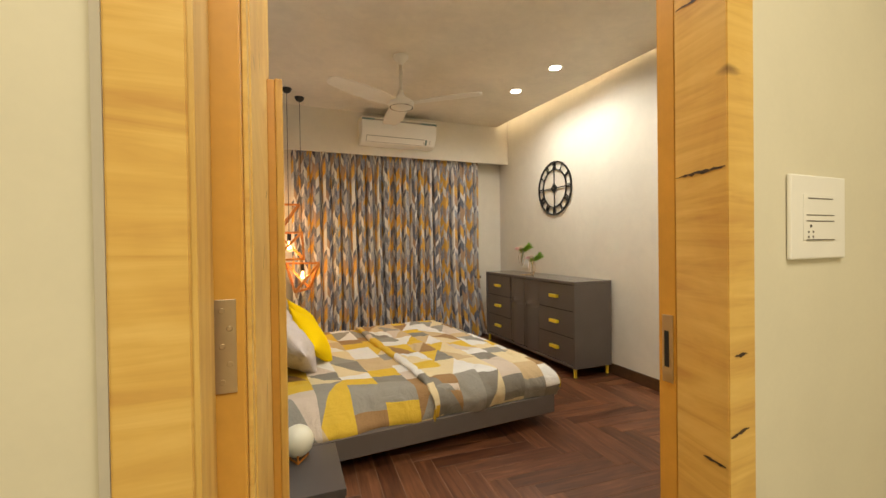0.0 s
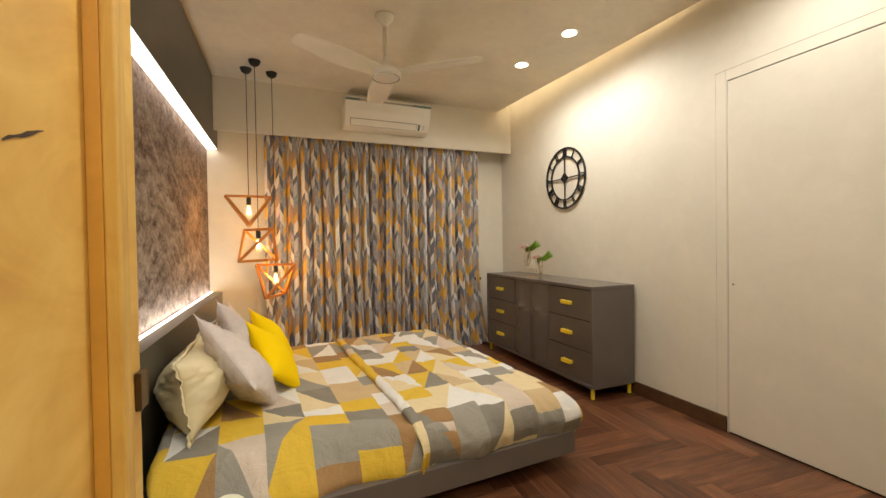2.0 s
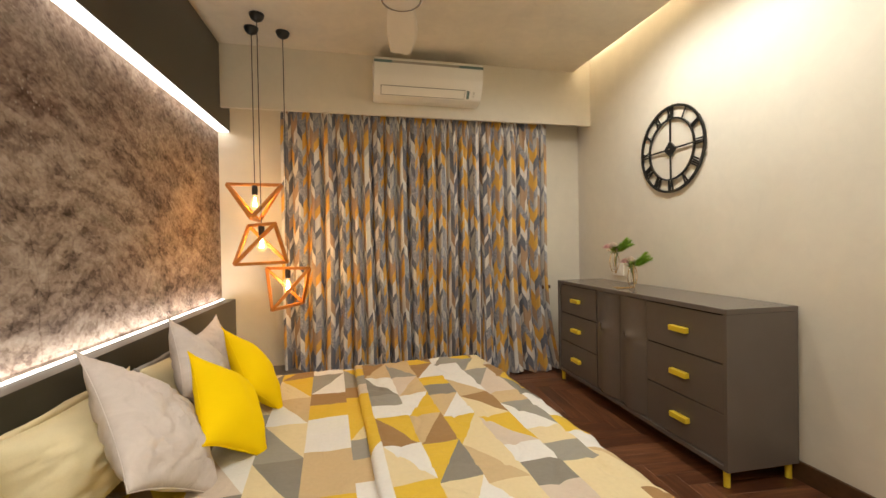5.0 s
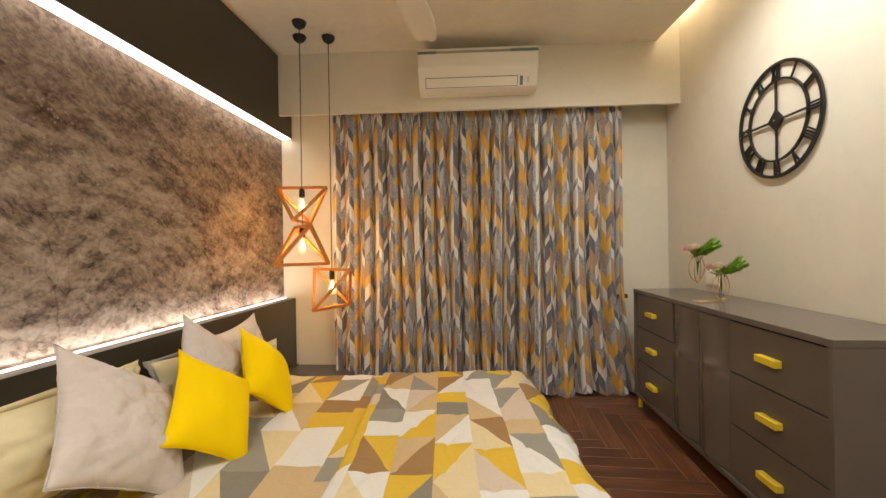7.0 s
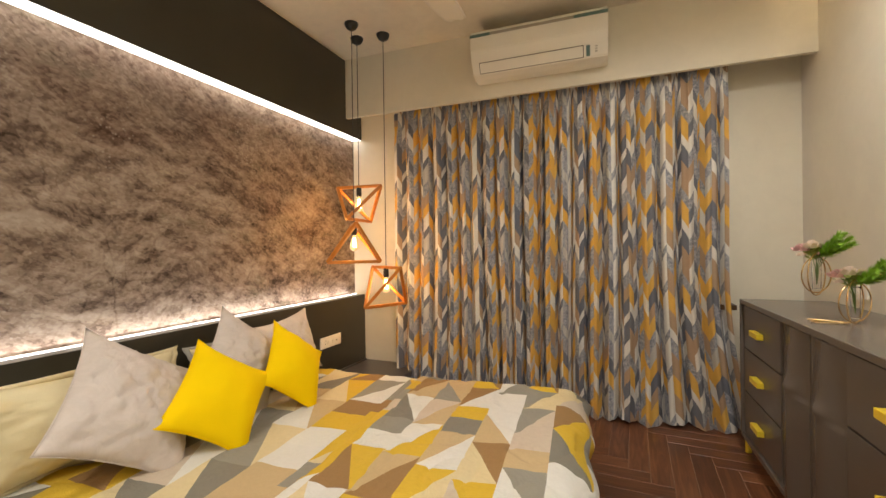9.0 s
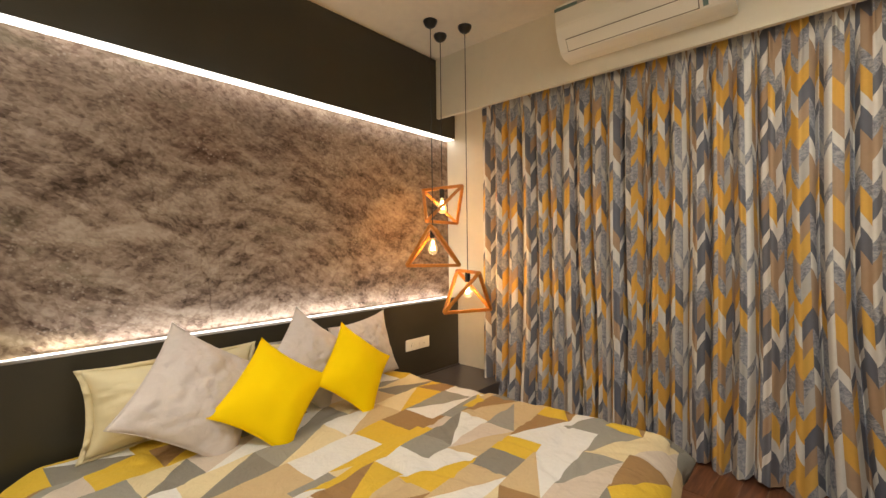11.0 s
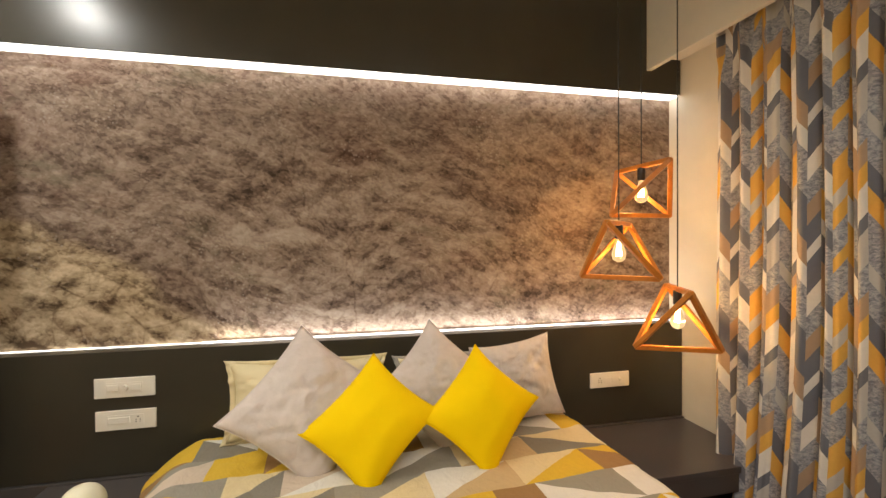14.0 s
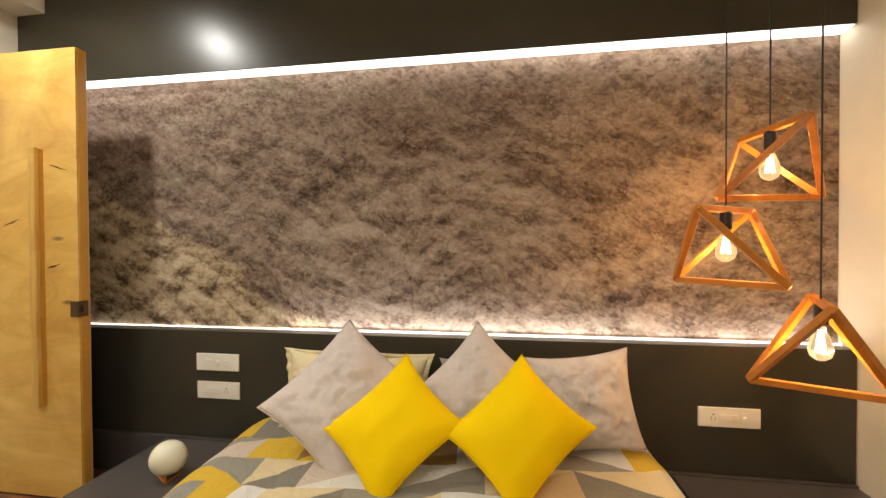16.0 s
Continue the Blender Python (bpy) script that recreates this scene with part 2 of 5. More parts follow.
def rock_material():
    """The printed rock face of the mural: a tan scree at one end, strata above and a great boulder in the middle."""
    n = Nodes("rock_print")
    c = n.coord()
    sep = n.node("ShaderNodeSeparateXYZ")
    n.link(c, sep.inputs[0])
    Y, Z = sep.outputs[1], sep.outputs[2]

    def warped(source, scale, amount, detail=3):
        t = n.node("ShaderNodeTexNoise")
        t.inputs["Scale"].default_value, t.inputs["Detail"].default_value = scale, detail
        n.link(source, t.inputs["Vector"])
        v = n.node("ShaderNodeVectorMath", operation="MULTIPLY_ADD")
        n.link(t.outputs["Color"], v.inputs[0])
        v.inputs[1].default_value = (amount, amount, amount)
        n.link(source, v.inputs[2])
        return v.outputs[0]

    def curve(f, lo, hi, top=1.0):
        return n.ramp(f, [(lo, (0, 0, 0)), (hi, (top, top, top))])

    def plane(a, b):
        k = n.node("ShaderNodeCombineXYZ")
        n.put(k.inputs[1], a)
        n.put(k.inputs[2], b)
        return k.outputs[0]

    wander = n.math("SUBTRACT", n.noise(c, 2.2, 2, 0.45), 0.5)
    ye = n.math("ADD", Y, 1.4)
    slope = n.math("ADD", n.math("MULTIPLY", ye, -0.68), n.math("MULTIPLY", n.math("MULTIPLY", ye, ye), 0.12))
    d1 = n.math("ADD", n.math("SUBTRACT", n.math("ADD", Z, 0.04), slope), n.math("MULTIPLY", wander, 0.42))
    ey = n.math("DIVIDE", n.math("SUBTRACT", Y, 0.20), 0.86)
    ez = n.math("DIVIDE", n.math("ADD", Z, 0.52), 0.76)
    e = n.math("SQRT", n.math("ADD", n.math("MULTIPLY", ey, ey), n.math("MULTIPLY", ez, ez)))
    e = n.math("ADD", e, n.math("MULTIPLY", wander, 0.34))
    scree = n.math("SUBTRACT", 1.0, curve(n.math("ADD", d1, 0.5), 0.47, 0.53))
    boulder = n.math("MULTIPLY", n.math("SUBTRACT", 1.0, curve(n.math("MULTIPLY", e, 0.5), 0.48, 0.51)), n.math("SUBTRACT", 1.0, scree))
    high = curve(n.math("ADD", Z, n.math("MULTIPLY", wander, 0.3)), 0.22, 0.42)

    # layers follow the slope at one end, the boulder's outline in the middle and lie level above
    lay_slope = n.noise(plane(n.math("MULTIPLY", Y, 1.3), n.math("MULTIPLY", d1, 6.0)), 1.5, 4, 0.55)
    lay_ring = n.noise(plane(n.math("MULTIPLY", ey, 1.1), n.math("MULTIPLY", e, 4.6)), 1.4, 4, 0.55)
    lay_level = n.noise(plane(n.math("MULTIPLY", Y, 1.1), n.math("MULTIPLY", Z, 6.5)), 1.5, 5, 0.6)
    mid_w = curve(n.math("ADD", n.math("MULTIPLY", Y, 0.5), 0.5), 0.28, 0.50)
    layers = n.mix(mid_w, lay_slope, lay_ring)
    layers = n.mix(high, layers, lay_level)
    sl = n.node("ShaderNodeSeparateColor")
    n.link(layers, sl.inputs[0])
    layers = sl.outputs[0]

    base_v = warped(warped(c, 1.2, 0.20, 1), 6.0, 0.022, 2)

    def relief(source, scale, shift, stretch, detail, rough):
        """Print colour shades lumps and facets as if lit from above one end."""
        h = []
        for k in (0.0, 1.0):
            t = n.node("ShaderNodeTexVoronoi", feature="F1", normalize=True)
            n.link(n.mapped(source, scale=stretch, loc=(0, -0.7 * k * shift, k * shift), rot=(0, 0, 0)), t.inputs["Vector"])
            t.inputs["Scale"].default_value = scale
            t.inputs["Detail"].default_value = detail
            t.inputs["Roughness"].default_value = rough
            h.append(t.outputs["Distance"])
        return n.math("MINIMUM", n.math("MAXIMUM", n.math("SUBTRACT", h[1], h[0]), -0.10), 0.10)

    def cracks(source, scale, width, at, lo, hi):
        t = n.node("ShaderNodeTexVoronoi", feature="DISTANCE_TO_EDGE")
        n.link(source, t.inputs["Vector"])
        t.inputs["Scale"].default_value = scale
        line = n.ramp(t.outputs["Distance"], [(0.0, (1, 1, 1)), (width, (0, 0, 0))])
        return n.math("MULTIPLY", line, curve(n.noise(n.mapped(c, loc=(at, at, at)), 2.6, 5, 0.65), lo, hi))

    def facets(source, scale, stretch):
        """Flat broken faces, each of its own tone, with sharp edges."""
        t = n.node("ShaderNodeTexVoronoi", feature="F1")
        n.link(n.mapped(source, scale=stretch), t.inputs["Vector"])
        t.inputs["Scale"].default_value = scale
        k = n.node("ShaderNodeSeparateColor")
        n.link(t.outputs["Color"], k.inputs[0])
        return n.math("SUBTRACT", k.outputs[0], 0.5)

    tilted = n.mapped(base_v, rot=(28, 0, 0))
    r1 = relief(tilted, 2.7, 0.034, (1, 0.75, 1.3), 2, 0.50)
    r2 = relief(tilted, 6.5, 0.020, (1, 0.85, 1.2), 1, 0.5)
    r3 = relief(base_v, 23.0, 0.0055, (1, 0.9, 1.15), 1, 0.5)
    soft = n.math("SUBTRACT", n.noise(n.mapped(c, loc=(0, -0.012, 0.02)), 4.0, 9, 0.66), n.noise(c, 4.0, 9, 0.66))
    grain = n.noise(n.mapped(c, (1, 0.8, 1.3)), 42, 6, 0.80)
    lines = n.math("ADD", cracks(tilted, 3.1, 0.020, 0, 0.44, 0.56), cracks(tilted, 8.5, 0.045, 3, 0.44, 0.60))
    lines = n.math("ADD", lines, n.math("MULTIPLY", cracks(base_v, 22.0, 0.10, 6, 0.44, 0.62), 0.7))
    rim = n.math("ABSOLUTE", n.math("SUBTRACT", e, 1.03))
    rim = n.math("MULTIPLY", n.ramp(rim, [(0.0, (1, 1, 1)), (0.075, (0, 0, 0))]), curve(n.noise(n.mapped(c, loc=(9, 9, 9)), 2.0, 5, 0.65), 0.36, 0.52))
    fold = n.ramp(n.math("ABSOLUTE", n.math("SUBTRACT", d1, 0.03)), [(0.0, (1, 1, 1)), (0.06, (0, 0, 0))])
    lumps = n.math("MULTIPLY_ADD", n.math("MAXIMUM", scree, n.math("MULTIPLY", boulder, 0.35)), 0.75, n.math("MULTIPLY_ADD", high, -0.35, 0.72))

    jagged = n.mapped(warped(base_v, 30.0, 0.007, 2), rot=(24, 0, 0))
    stone = n.math("MULTIPLY_ADD", facets(jagged, 13.0, (1, 0.7, 1.5)), 0.17, n.math("MULTIPLY", facets(jagged, 31.0, (1, 0.75, 1.4)), 0.19))
    stone = n.math("MULTIPLY_ADD", facets(jagged, 72.0, (1, 0.8, 1.3)), 0.20, stone)
    stone = n.math("MULTIPLY_ADD", facets(tilted, 4.5, (1, 0.6, 1.4)), 0.09, stone)
    # r1, r2, r3 and soft paint relief shading into the tone.
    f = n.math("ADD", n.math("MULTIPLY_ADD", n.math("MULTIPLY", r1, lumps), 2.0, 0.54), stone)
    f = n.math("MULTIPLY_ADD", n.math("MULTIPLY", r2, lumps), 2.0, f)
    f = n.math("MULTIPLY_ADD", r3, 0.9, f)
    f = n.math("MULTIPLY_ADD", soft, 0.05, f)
    f = n.math("MULTIPLY_ADD", n.math("SUBTRACT", layers, 0.5), 0.30, f)
    f = n.math("MULTIPLY_ADD", n.math("MULTIPLY", lines, lumps), -0.13, f)
    f = n.math("MULTIPLY_ADD", rim, -0.18, f)
    f = n.math("MULTIPLY_ADD", fold, -0.10, f)
    f = n.math("MULTIPLY_ADD", boulder, 0.07, f)
    f = n.math("MULTIPLY_ADD", n.math("SUBTRACT", grain, 0.5), 0.22, f)
    f = n.math("MULTIPLY_ADD", n.math("SUBTRACT", f, 0.52), 0.78, 0.52)
    brown = n.ramp(f, [(0.20, (0.050, 0.034, 0.024)), (0.42, (0.165, 0.117, 0.088)), (0.58, (0.265, 0.200, 0.155)), (0.92, (0.44, 0.36, 0.29))])
    tan = n.ramp(f, [(0.20, (0.085, 0.058, 0.035)), (0.42, (0.30, 0.225, 0.145)), (0.58, (0.47, 0.370, 0.245)), (0.82, (0.66, 0.54, 0.38))])
    col = n.mix(scree, brown, tan)
    red = curve(n.noise(n.mapped(base_v, (1, 0.8, 1.6), loc=(2, 5, 1)), 1.7, 5, 0.6), 0.50, 0.64)
    col = n.mix(n.math("MULTIPLY", red, 0.35), col, n.mix(0.5, col, (0.15, 0.055, 0.035)))
    moss = curve(n.noise(n.mapped(base_v, (1, 0.7, 1.6), loc=(3, 1, 2)), 3.4, 6, 0.7), 0.57, 0.68)
    col = n.mix(n.math("MULTIPLY", moss, 0.45), col, (0.085, 0.082, 0.045))
    dots = n.node("ShaderNodeTexVoronoi", feature="F1")
    n.link(c, dots.inputs["Vector"])
    dots.inputs["Scale"].default_value = 46.0
    dot = n.math("MULTIPLY", n.ramp(dots.outputs["Distance"], [(0.16, (1, 1, 1)), (0.30, (0, 0, 0))]), curve(n.noise(n.mapped(c, loc=(5, 0, 7)), 3.0, 4, 0.6), 0.50, 0.62))
    col = n.mix(n.math("MULTIPLY", dot, 0.45), col, (0.46, 0.40, 0.34))
    return n.base(col, 0.85, 0, 0.1)


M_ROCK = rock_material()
SHEET_COLOURS = [(0.69, 0.455, 0.045), (0.75, 0.73, 0.69), (0.245, 0.225, 0.185), (0.58, 0.43, 0.24), (0.72, 0.60, 0.36), (0.34, 0.20, 0.085), (0.62, 0.52, 0.42), (0.76, 0.74, 0.69), (0.31, 0.29, 0.245), (0.69, 0.46, 0.05)]


def patch_material(name, cu, cv, seed):
    """Cotton printed with straight-edged patches, by the cloth's own coordinates in metres."""
    n = Nodes(name)
    uv = n.node("ShaderNodeUVMap", uv_map="cloth")
    sep = n.node("ShaderNodeSeparateXYZ")
    n.link(uv.outputs[0], sep.inputs[0])
    u, v = n.math("DIVIDE", sep.outputs[1], cu), n.math("DIVIDE", sep.outputs[0], cv)

    def rnd(a, b, c):
        k = n.node("ShaderNodeCombineXYZ")
        n.put(k.inputs[0], a)
        n.put(k.inputs[1], b)
        k.inputs[2].default_value = c + seed
        w = n.node("ShaderNodeTexWhiteNoise")
        n.link(k.outputs[0], w.inputs["Vector"])
        return w.outputs["Value"]

    row = n.math("FLOOR", v)
    fv = n.math("FRACT", v)
    u2 = n.math("ADD", u, n.math("MULTIPLY", rnd(row, 0.0, 3.1), 1.0))
    col = n.math("FLOOR", u2)
    fu = n.math("FRACT", u2)
    s = n.math("SUBTRACT", n.math("MULTIPLY", n.math("FLOOR", n.math("MULTIPLY", rnd(col, row, 1.7), 2.999)), 1.0), 1.0)
    edge = n.math("ADD", 0.5, n.math("MULTIPLY", s, n.math("SUBTRACT", fv, 0.5)))
    part_ = n.math("MULTIPLY", n.math("GREATER_THAN", fu, edge), 0.5)
    pick = rnd(n.math("ADD", col, part_), row, 5.3)
    stops = [(i / len(SHEET_COLOURS), c) for i, c in enumerate(SHEET_COLOURS)]
    colour = n.ramp(pick, stops, "CONSTANT")
    c = n.coord()
    colour = n.mix(0.10, colour, n.ramp(n.noise(c, 60, 3), [(0.3, (0.5, 0.5, 0.5)), (0.7, (1, 1, 1))]), "MULTIPLY")
    pucker = n.math("ABSOLUTE", n.math("SUBTRACT", n.noise(n.mapped(c, (1, 1.6, 1)), 13, 2, 0.5, 2.0), 0.5))
    n.bump(n.math("ADD", n.math("ADD", n.noise(c, 9, 4, 0.5, 1.5), n.math("MULTIPLY", n.math("MINIMUM", pucker, 0.07), 0.6)), n.math("MULTIPLY", n.noise(c, 500, 2), 0.01)), 0.6, 0.018)
    return n.base(colour, 0.85, 0, 0.25)


M_DUVET = patch_material("patchwork_duvet_cotton", 0.27, 0.145, 2.0)
M_SHEET = patch_material("patchwork_sheet_cotton", 0.32, 0.175, 4.0)


def curtain_material():
    n = Nodes("geometric_curtain_print")
    uv = n.node("ShaderNodeUVMap", uv_map="cloth")
    sep = n.node("ShaderNodeSeparateXYZ")
    n.link(uv.outputs[0], sep.inputs[0])
    u, v = n.math("DIVIDE", sep.outputs[0], 0.061), n.math("DIVIDE", sep.outputs[1], 0.175)

    def rnd(a, b, c):
        k = n.node("ShaderNodeCombineXYZ")
        n.put(k.inputs[0], a)
        n.put(k.inputs[1], b)
        k.inputs[2].default_value = c
        w = n.node("ShaderNodeTexWhiteNoise")
        n.link(k.outputs[0], w.inputs["Vector"])
        return w.outputs["Value"]

    col = n.math("FLOOR", u)
    fu = n.math("FRACT", u)
    way = n.math("SUBTRACT", n.math("MULTIPLY", n.math("MODULO", n.math("ABSOLUTE", col), 2.0), 2.0), 1.0)
    r = n.math("ADD", v, n.math("MULTIPLY", n.math("MULTIPLY", way, n.math("SUBTRACT", fu, 0.5)), 0.36))
    col = n.math("MODULO", n.math("ABSOLUTE", col), 14.0)
    r = n.math("ADD", r, n.math("MULTIPLY", rnd(n.math("FLOOR", n.math("DIVIDE", col, 2.0)), 0.0, 4.4), 1.0))
    seg, fr = n.math("MODULO", n.math("FLOOR", r), 3.0), n.math("FRACT", r)
    cut = n.math("ADD", 0.28, n.math("MULTIPLY", rnd(col, seg, 2.2), 0.45))
    half = n.math("MULTIPLY", n.math("GREATER_THAN", fr, cut), 0.5)
    pick = rnd(n.math("ADD", col, 0.1), n.math("ADD", seg, half), 7.7)
    slate = n.ramp(n.noise(n.mapped(n.coord(), (1, 1, 1.6)), 55, 5, 0.7, 1.0), [(0.38, (0.18, 0.19, 0.23)), (0.60, (0.44, 0.44, 0.46))])
    stops = [(0.0, (0.15, 0.155, 0.185)), (0.14, (0.72, 0.69, 0.64)), (0.35, (0.70, 0.40, 0.085)), (0.45, (0.42, 0.29, 0.19)), (0.58, (0.32, 0.32, 0.33)), (0.84, (0.50, 0.48, 0.45)), (0.94, (0.72, 0.43, 0.10))]
    colour = n.ramp(pick, stops, "CONSTANT")
    usesl = n.ramp(pick, [(0.0, (0, 0, 0)), (0.58, (1, 1, 1)), (0.84, (0, 0, 0))], "CONSTANT")
    colour = n.mix(usesl, colour, slate)
    colour = n.mix(0.12, colour, n.ramp(n.noise(n.coord(), 38, 5, 0.7, 1.0), [(0.35, (0.55, 0.55, 0.55)), (0.6, (1, 1, 1))]), "MULTIPLY")
    n.bump(n.noise(n.coord(), 400, 2), 0.1, 0.001)
    return n.base(colour, 0.8, 0, 0.25)


M_CURTAIN = curtain_material()

# ---- mesh helpers ----


def part(name, bm, material, parent=None, label="", smooth=False, **tags):
    me = bpy.data.meshes.new(name)
    bm.normal_update()
    bm.to_mesh(me)
    bm.free()
    if smooth:
        me.polygons.foreach_set("use_smooth", [True] * len(me.polygons))
    me.materials.append(material)
    ob = new(name, me)
    if parent:
        ob.parent = parent
    return tagged(ob, label, **tags)


def empty(name, place, label, category, group="", turn=0.0):
    ob = new(name)
    ob.empty_display_size = 0.05
    ob.matrix_basis = pose(*place, 0, 0, turn)
    return tagged(ob, label, category, group)


def add_box(bm, lo, hi, bevel=0.0, segs=2):
    ret = bmesh.ops.create_cube(bm, size=1)
    vs = ret["verts"]
    for v in vs:
        v.co = Vector([lo[i] + (v.co[i] + 0.5) * (hi[i] - lo[i]) for i in range(3)])
    if bevel:
        es = list({e for v in vs for e in v.link_edges})
        bmesh.ops.bevel(bm, geom=es, offset=bevel, segments=segs, affect="EDGES", profile=0.5)
    return bm


def box(lo, hi, bevel=0.0, segs=2):
    return add_box(bmesh.new(), lo, hi, bevel, segs)


def add_tube(bm, a, b, r, r2=None, segs=16):
    a, b = Vector(a), Vector(b)
    d = b - a
    ret = bmesh.ops.create_cone(bm, cap_ends=True, segments=segs, radius1=r, radius2=r if r2 is None else r2, depth=d.length)
    m = Matrix.Translation((a + b) / 2) @ d.to_track_quat("Z", "Y").to_matrix().to_4x4()
    bmesh.ops.transform(bm, matrix=m, verts=ret["verts"])
    return bm


def tube(a, b, r, r2=None, segs=16):
    return add_tube(bmesh.new(), a, b, r, r2, segs)


def lathe(profile, segs=32, centre=(0, 0, 0)):
    """Turns (radius, z) pairs round the z axis."""
    bm = bmesh.new()
    rings = []
    for r, z in profile:
        if r < 1e-5:
            rings.append([bm.verts.new((centre[0], centre[1], centre[2] + z))])
        else:
            rings.append([bm.verts.new((centre[0] + r * math.cos(2 * math.pi * k / segs), centre[1] + r * math.sin(2 * math.pi * k / segs), centre[2] + z)) for k in range(segs)])
    for a, b in zip(rings, rings[1:]):
        for k in range(segs):
            j = (k + 1) % segs
            if len(a) == 1 and len(b) > 1:
                bm.faces.new((a[0], b[k], b[j]))
            elif len(b) == 1 and len(a) > 1:
                bm.faces.new((a[k], b[0], a[j]))
            elif len(a) > 1:
                bm.faces.new((a[k], b[k], b[j], a[j]))
    bmesh.ops.recalc_face_normals(bm, faces=bm.faces)
    return bm


def wire(points, r, segs=8, closed=False):
    """A round wire along points."""
    bm = bmesh.new()
    pts = [Vector(p) for p in points]
    n = len(pts)
    rings = []
    for i, p in enumerate(pts):
        a, b = (pts[i - 1], pts[(i + 1) % n]) if closed else (pts[max(0, i - 1)], pts[min(n - 1, i + 1)])
        q = (b - a).to_track_quat("Z", "Y")
        rings.append([bm.verts.new(p + q @ Vector((r * math.cos(2 * math.pi * k / segs), r * math.sin(2 * math.pi * k / segs), 0))) for k in range(segs)])
    pairs = list(zip(rings, rings[1:])) + ([(rings[-1], rings[0])] if closed else [])
    for a, b in pairs:
        for k in range(segs):
            bm.faces.new((a[k], a[(k + 1) % segs], b[(k + 1) % segs], b[k]))
    bmesh.ops.recalc_face_normals(bm, faces=bm.faces)
    return bm


def grid_cloth(name, nu, nv, place, cloth, material, parent=None, thickness=0.0, **tags):
    """A sheet from a function of two numbers from 0 to 1, with the cloth's own coordinates in metres."""
    bm = bmesh.new()
    uvl = bm.loops.layers.uv.new("cloth")
    vs = [[bm.verts.new(place(i / nu, j / nv)) for j in range(nv + 1)] for i in range(nu + 1)]
    for i in range(nu):
        for j in range(nv):
            f = bm.faces.new((vs[i][j], vs[i + 1][j], vs[i + 1][j + 1], vs[i][j + 1]))
            f.smooth = True
            for loop, (a, b) in zip(f.loops, ((i, j), (i + 1, j), (i + 1, j + 1), (i, j + 1))):
                loop[uvl].uv = cloth(a / nu, b / nv)
    ob = part(name, bm, material, parent, **tags)
    if thickness:
        mod = ob.modifiers.new("thickness", "SOLIDIFY")
        mod.thickness, mod.offset = thickness, -1
    return ob


def prism(points, z0, z1, bevel=0.0):
    bm = bmesh.new()
    lo = [bm.verts.new((x, y, z0)) for x, y in points]
    hi = [bm.verts.new((x, y, z1)) for x, y in points]
    bm.faces.new(lo[::-1])
    bm.faces.new(hi)
    for k in range(len(points)):
        j = (k + 1) % len(points)
        bm.faces.new((lo[k], lo[j], hi[j], hi[k]))
    bmesh.ops.recalc_face_normals(bm, faces=bm.faces)
    if bevel:
        bmesh.ops.bevel(bm, geom=bm.edges[:], offset=bevel, segments=2, affect="EDGES")
    return bm


SLANT = 0.036


def y_north(x):
    return 6.362 + 0.034 * x


def y_beam(x):
    return 6.137 + 0.034 * x


def y_hall(x):
    return 2.046 + SLANT * x


def wall_run(name, x0, x1, z0, z1, front, back, material):
    return part(name, prism([(x0, front(x0)), (x1, front(x1)), (x1, back(x1)), (x0, back(x0))], z0, z1), material, kind="structure")


# ---- the structure ----
def slab(name, lo, hi, material, bevel=0.0):
    return part(name, box(lo, hi, bevel), material, kind="structure")


slab("wall_west", (-0.20, 2.20, 0), (-0.0505, 6.60, 2.86), M_WALL)
wall_run("wall_north", -0.05, 3.0745, 0, 2.86, y_north, lambda x: 6.6, M_WALL)
wall_east = slab("wall_east", (3.075, 2.12, 0), (3.22, 6.50, 2.86), M_WALL)
bm = bmesh.new()
edge_pts = [(-0.05, 2.245), (3.074, 2.245), (3.074, 3.55), (2.905, y_beam(2.905) - 0.001), (-0.05, y_beam(-0.05) - 0.001)]
lows = [bm.verts.new((x, y, CEIL)) for x, y in edge_pts]
tops = [bm.verts.new((x, y, 2.69)) for x, y in edge_pts]
bm.faces.new(lows[::-1])
bm.faces.new(tops)
for k in range(5):
    bm.faces.new((lows[k], lows[(k + 1) % 5], tops[(k + 1) % 5], tops[k]))
part("ceiling", bm, M_CEIL, kind="structure")
slab("ceiling_upper", (-0.2, 2.12, 2.86), (3.22, 6.5, 2.92), M_CEIL)
wall_run("ceiling_beam", -0.05, 3.0745, 2.185, 2.86, y_beam, lambda x: y_beam(x) + 0.03, M_WALL)
wall_run("ceiling_beam_soffit", -0.05, 3.0745, 2.262, 2.859, lambda x: y_beam(x) + 0.0305, lambda x: y_north(x) - 0.0005, M_WALL)
slab("beam_south", (-0.05, 2.321, 2.44), (3.0745, 2.50, 2.649), M_WALL)
# entrance wall with its door opening
DOOR_TOP = 2.10
wall_run("wall_south", -0.6, 0.2155, 0, 2.86, y_hall, lambda x: 2.21 + SLANT * x, M_HALL)
wall_run("wall_south", 1.1655, 3.0745, 0, 2.86, y_hall, lambda x: 2.205 + SLANT * x, M_HALL)
wall_run("wall_south", 0.201, 1.165, DOOR_TOP + 0.06, 2.86, y_hall, lambda x: 2.205 + SLANT * x, M_HALL)
slab("wall_south_return", (-0.05, 2.225, 0), (0.20, 2.32, 2.86), M_WALL)
# Unseen walls, ceiling and floor, added to close the hall in.
slab("hall_wall", (-0.6, -0.30, 0), (-0.5, 2.02, 2.62), M_HALL)
slab("hall_wall", (-0.5, -0.30, 0), (2.6, -0.20, 2.62), M_HALL)
slab("hall_wall", (2.5, -0.20, 0), (2.6, 2.13, 2.62), M_HALL)
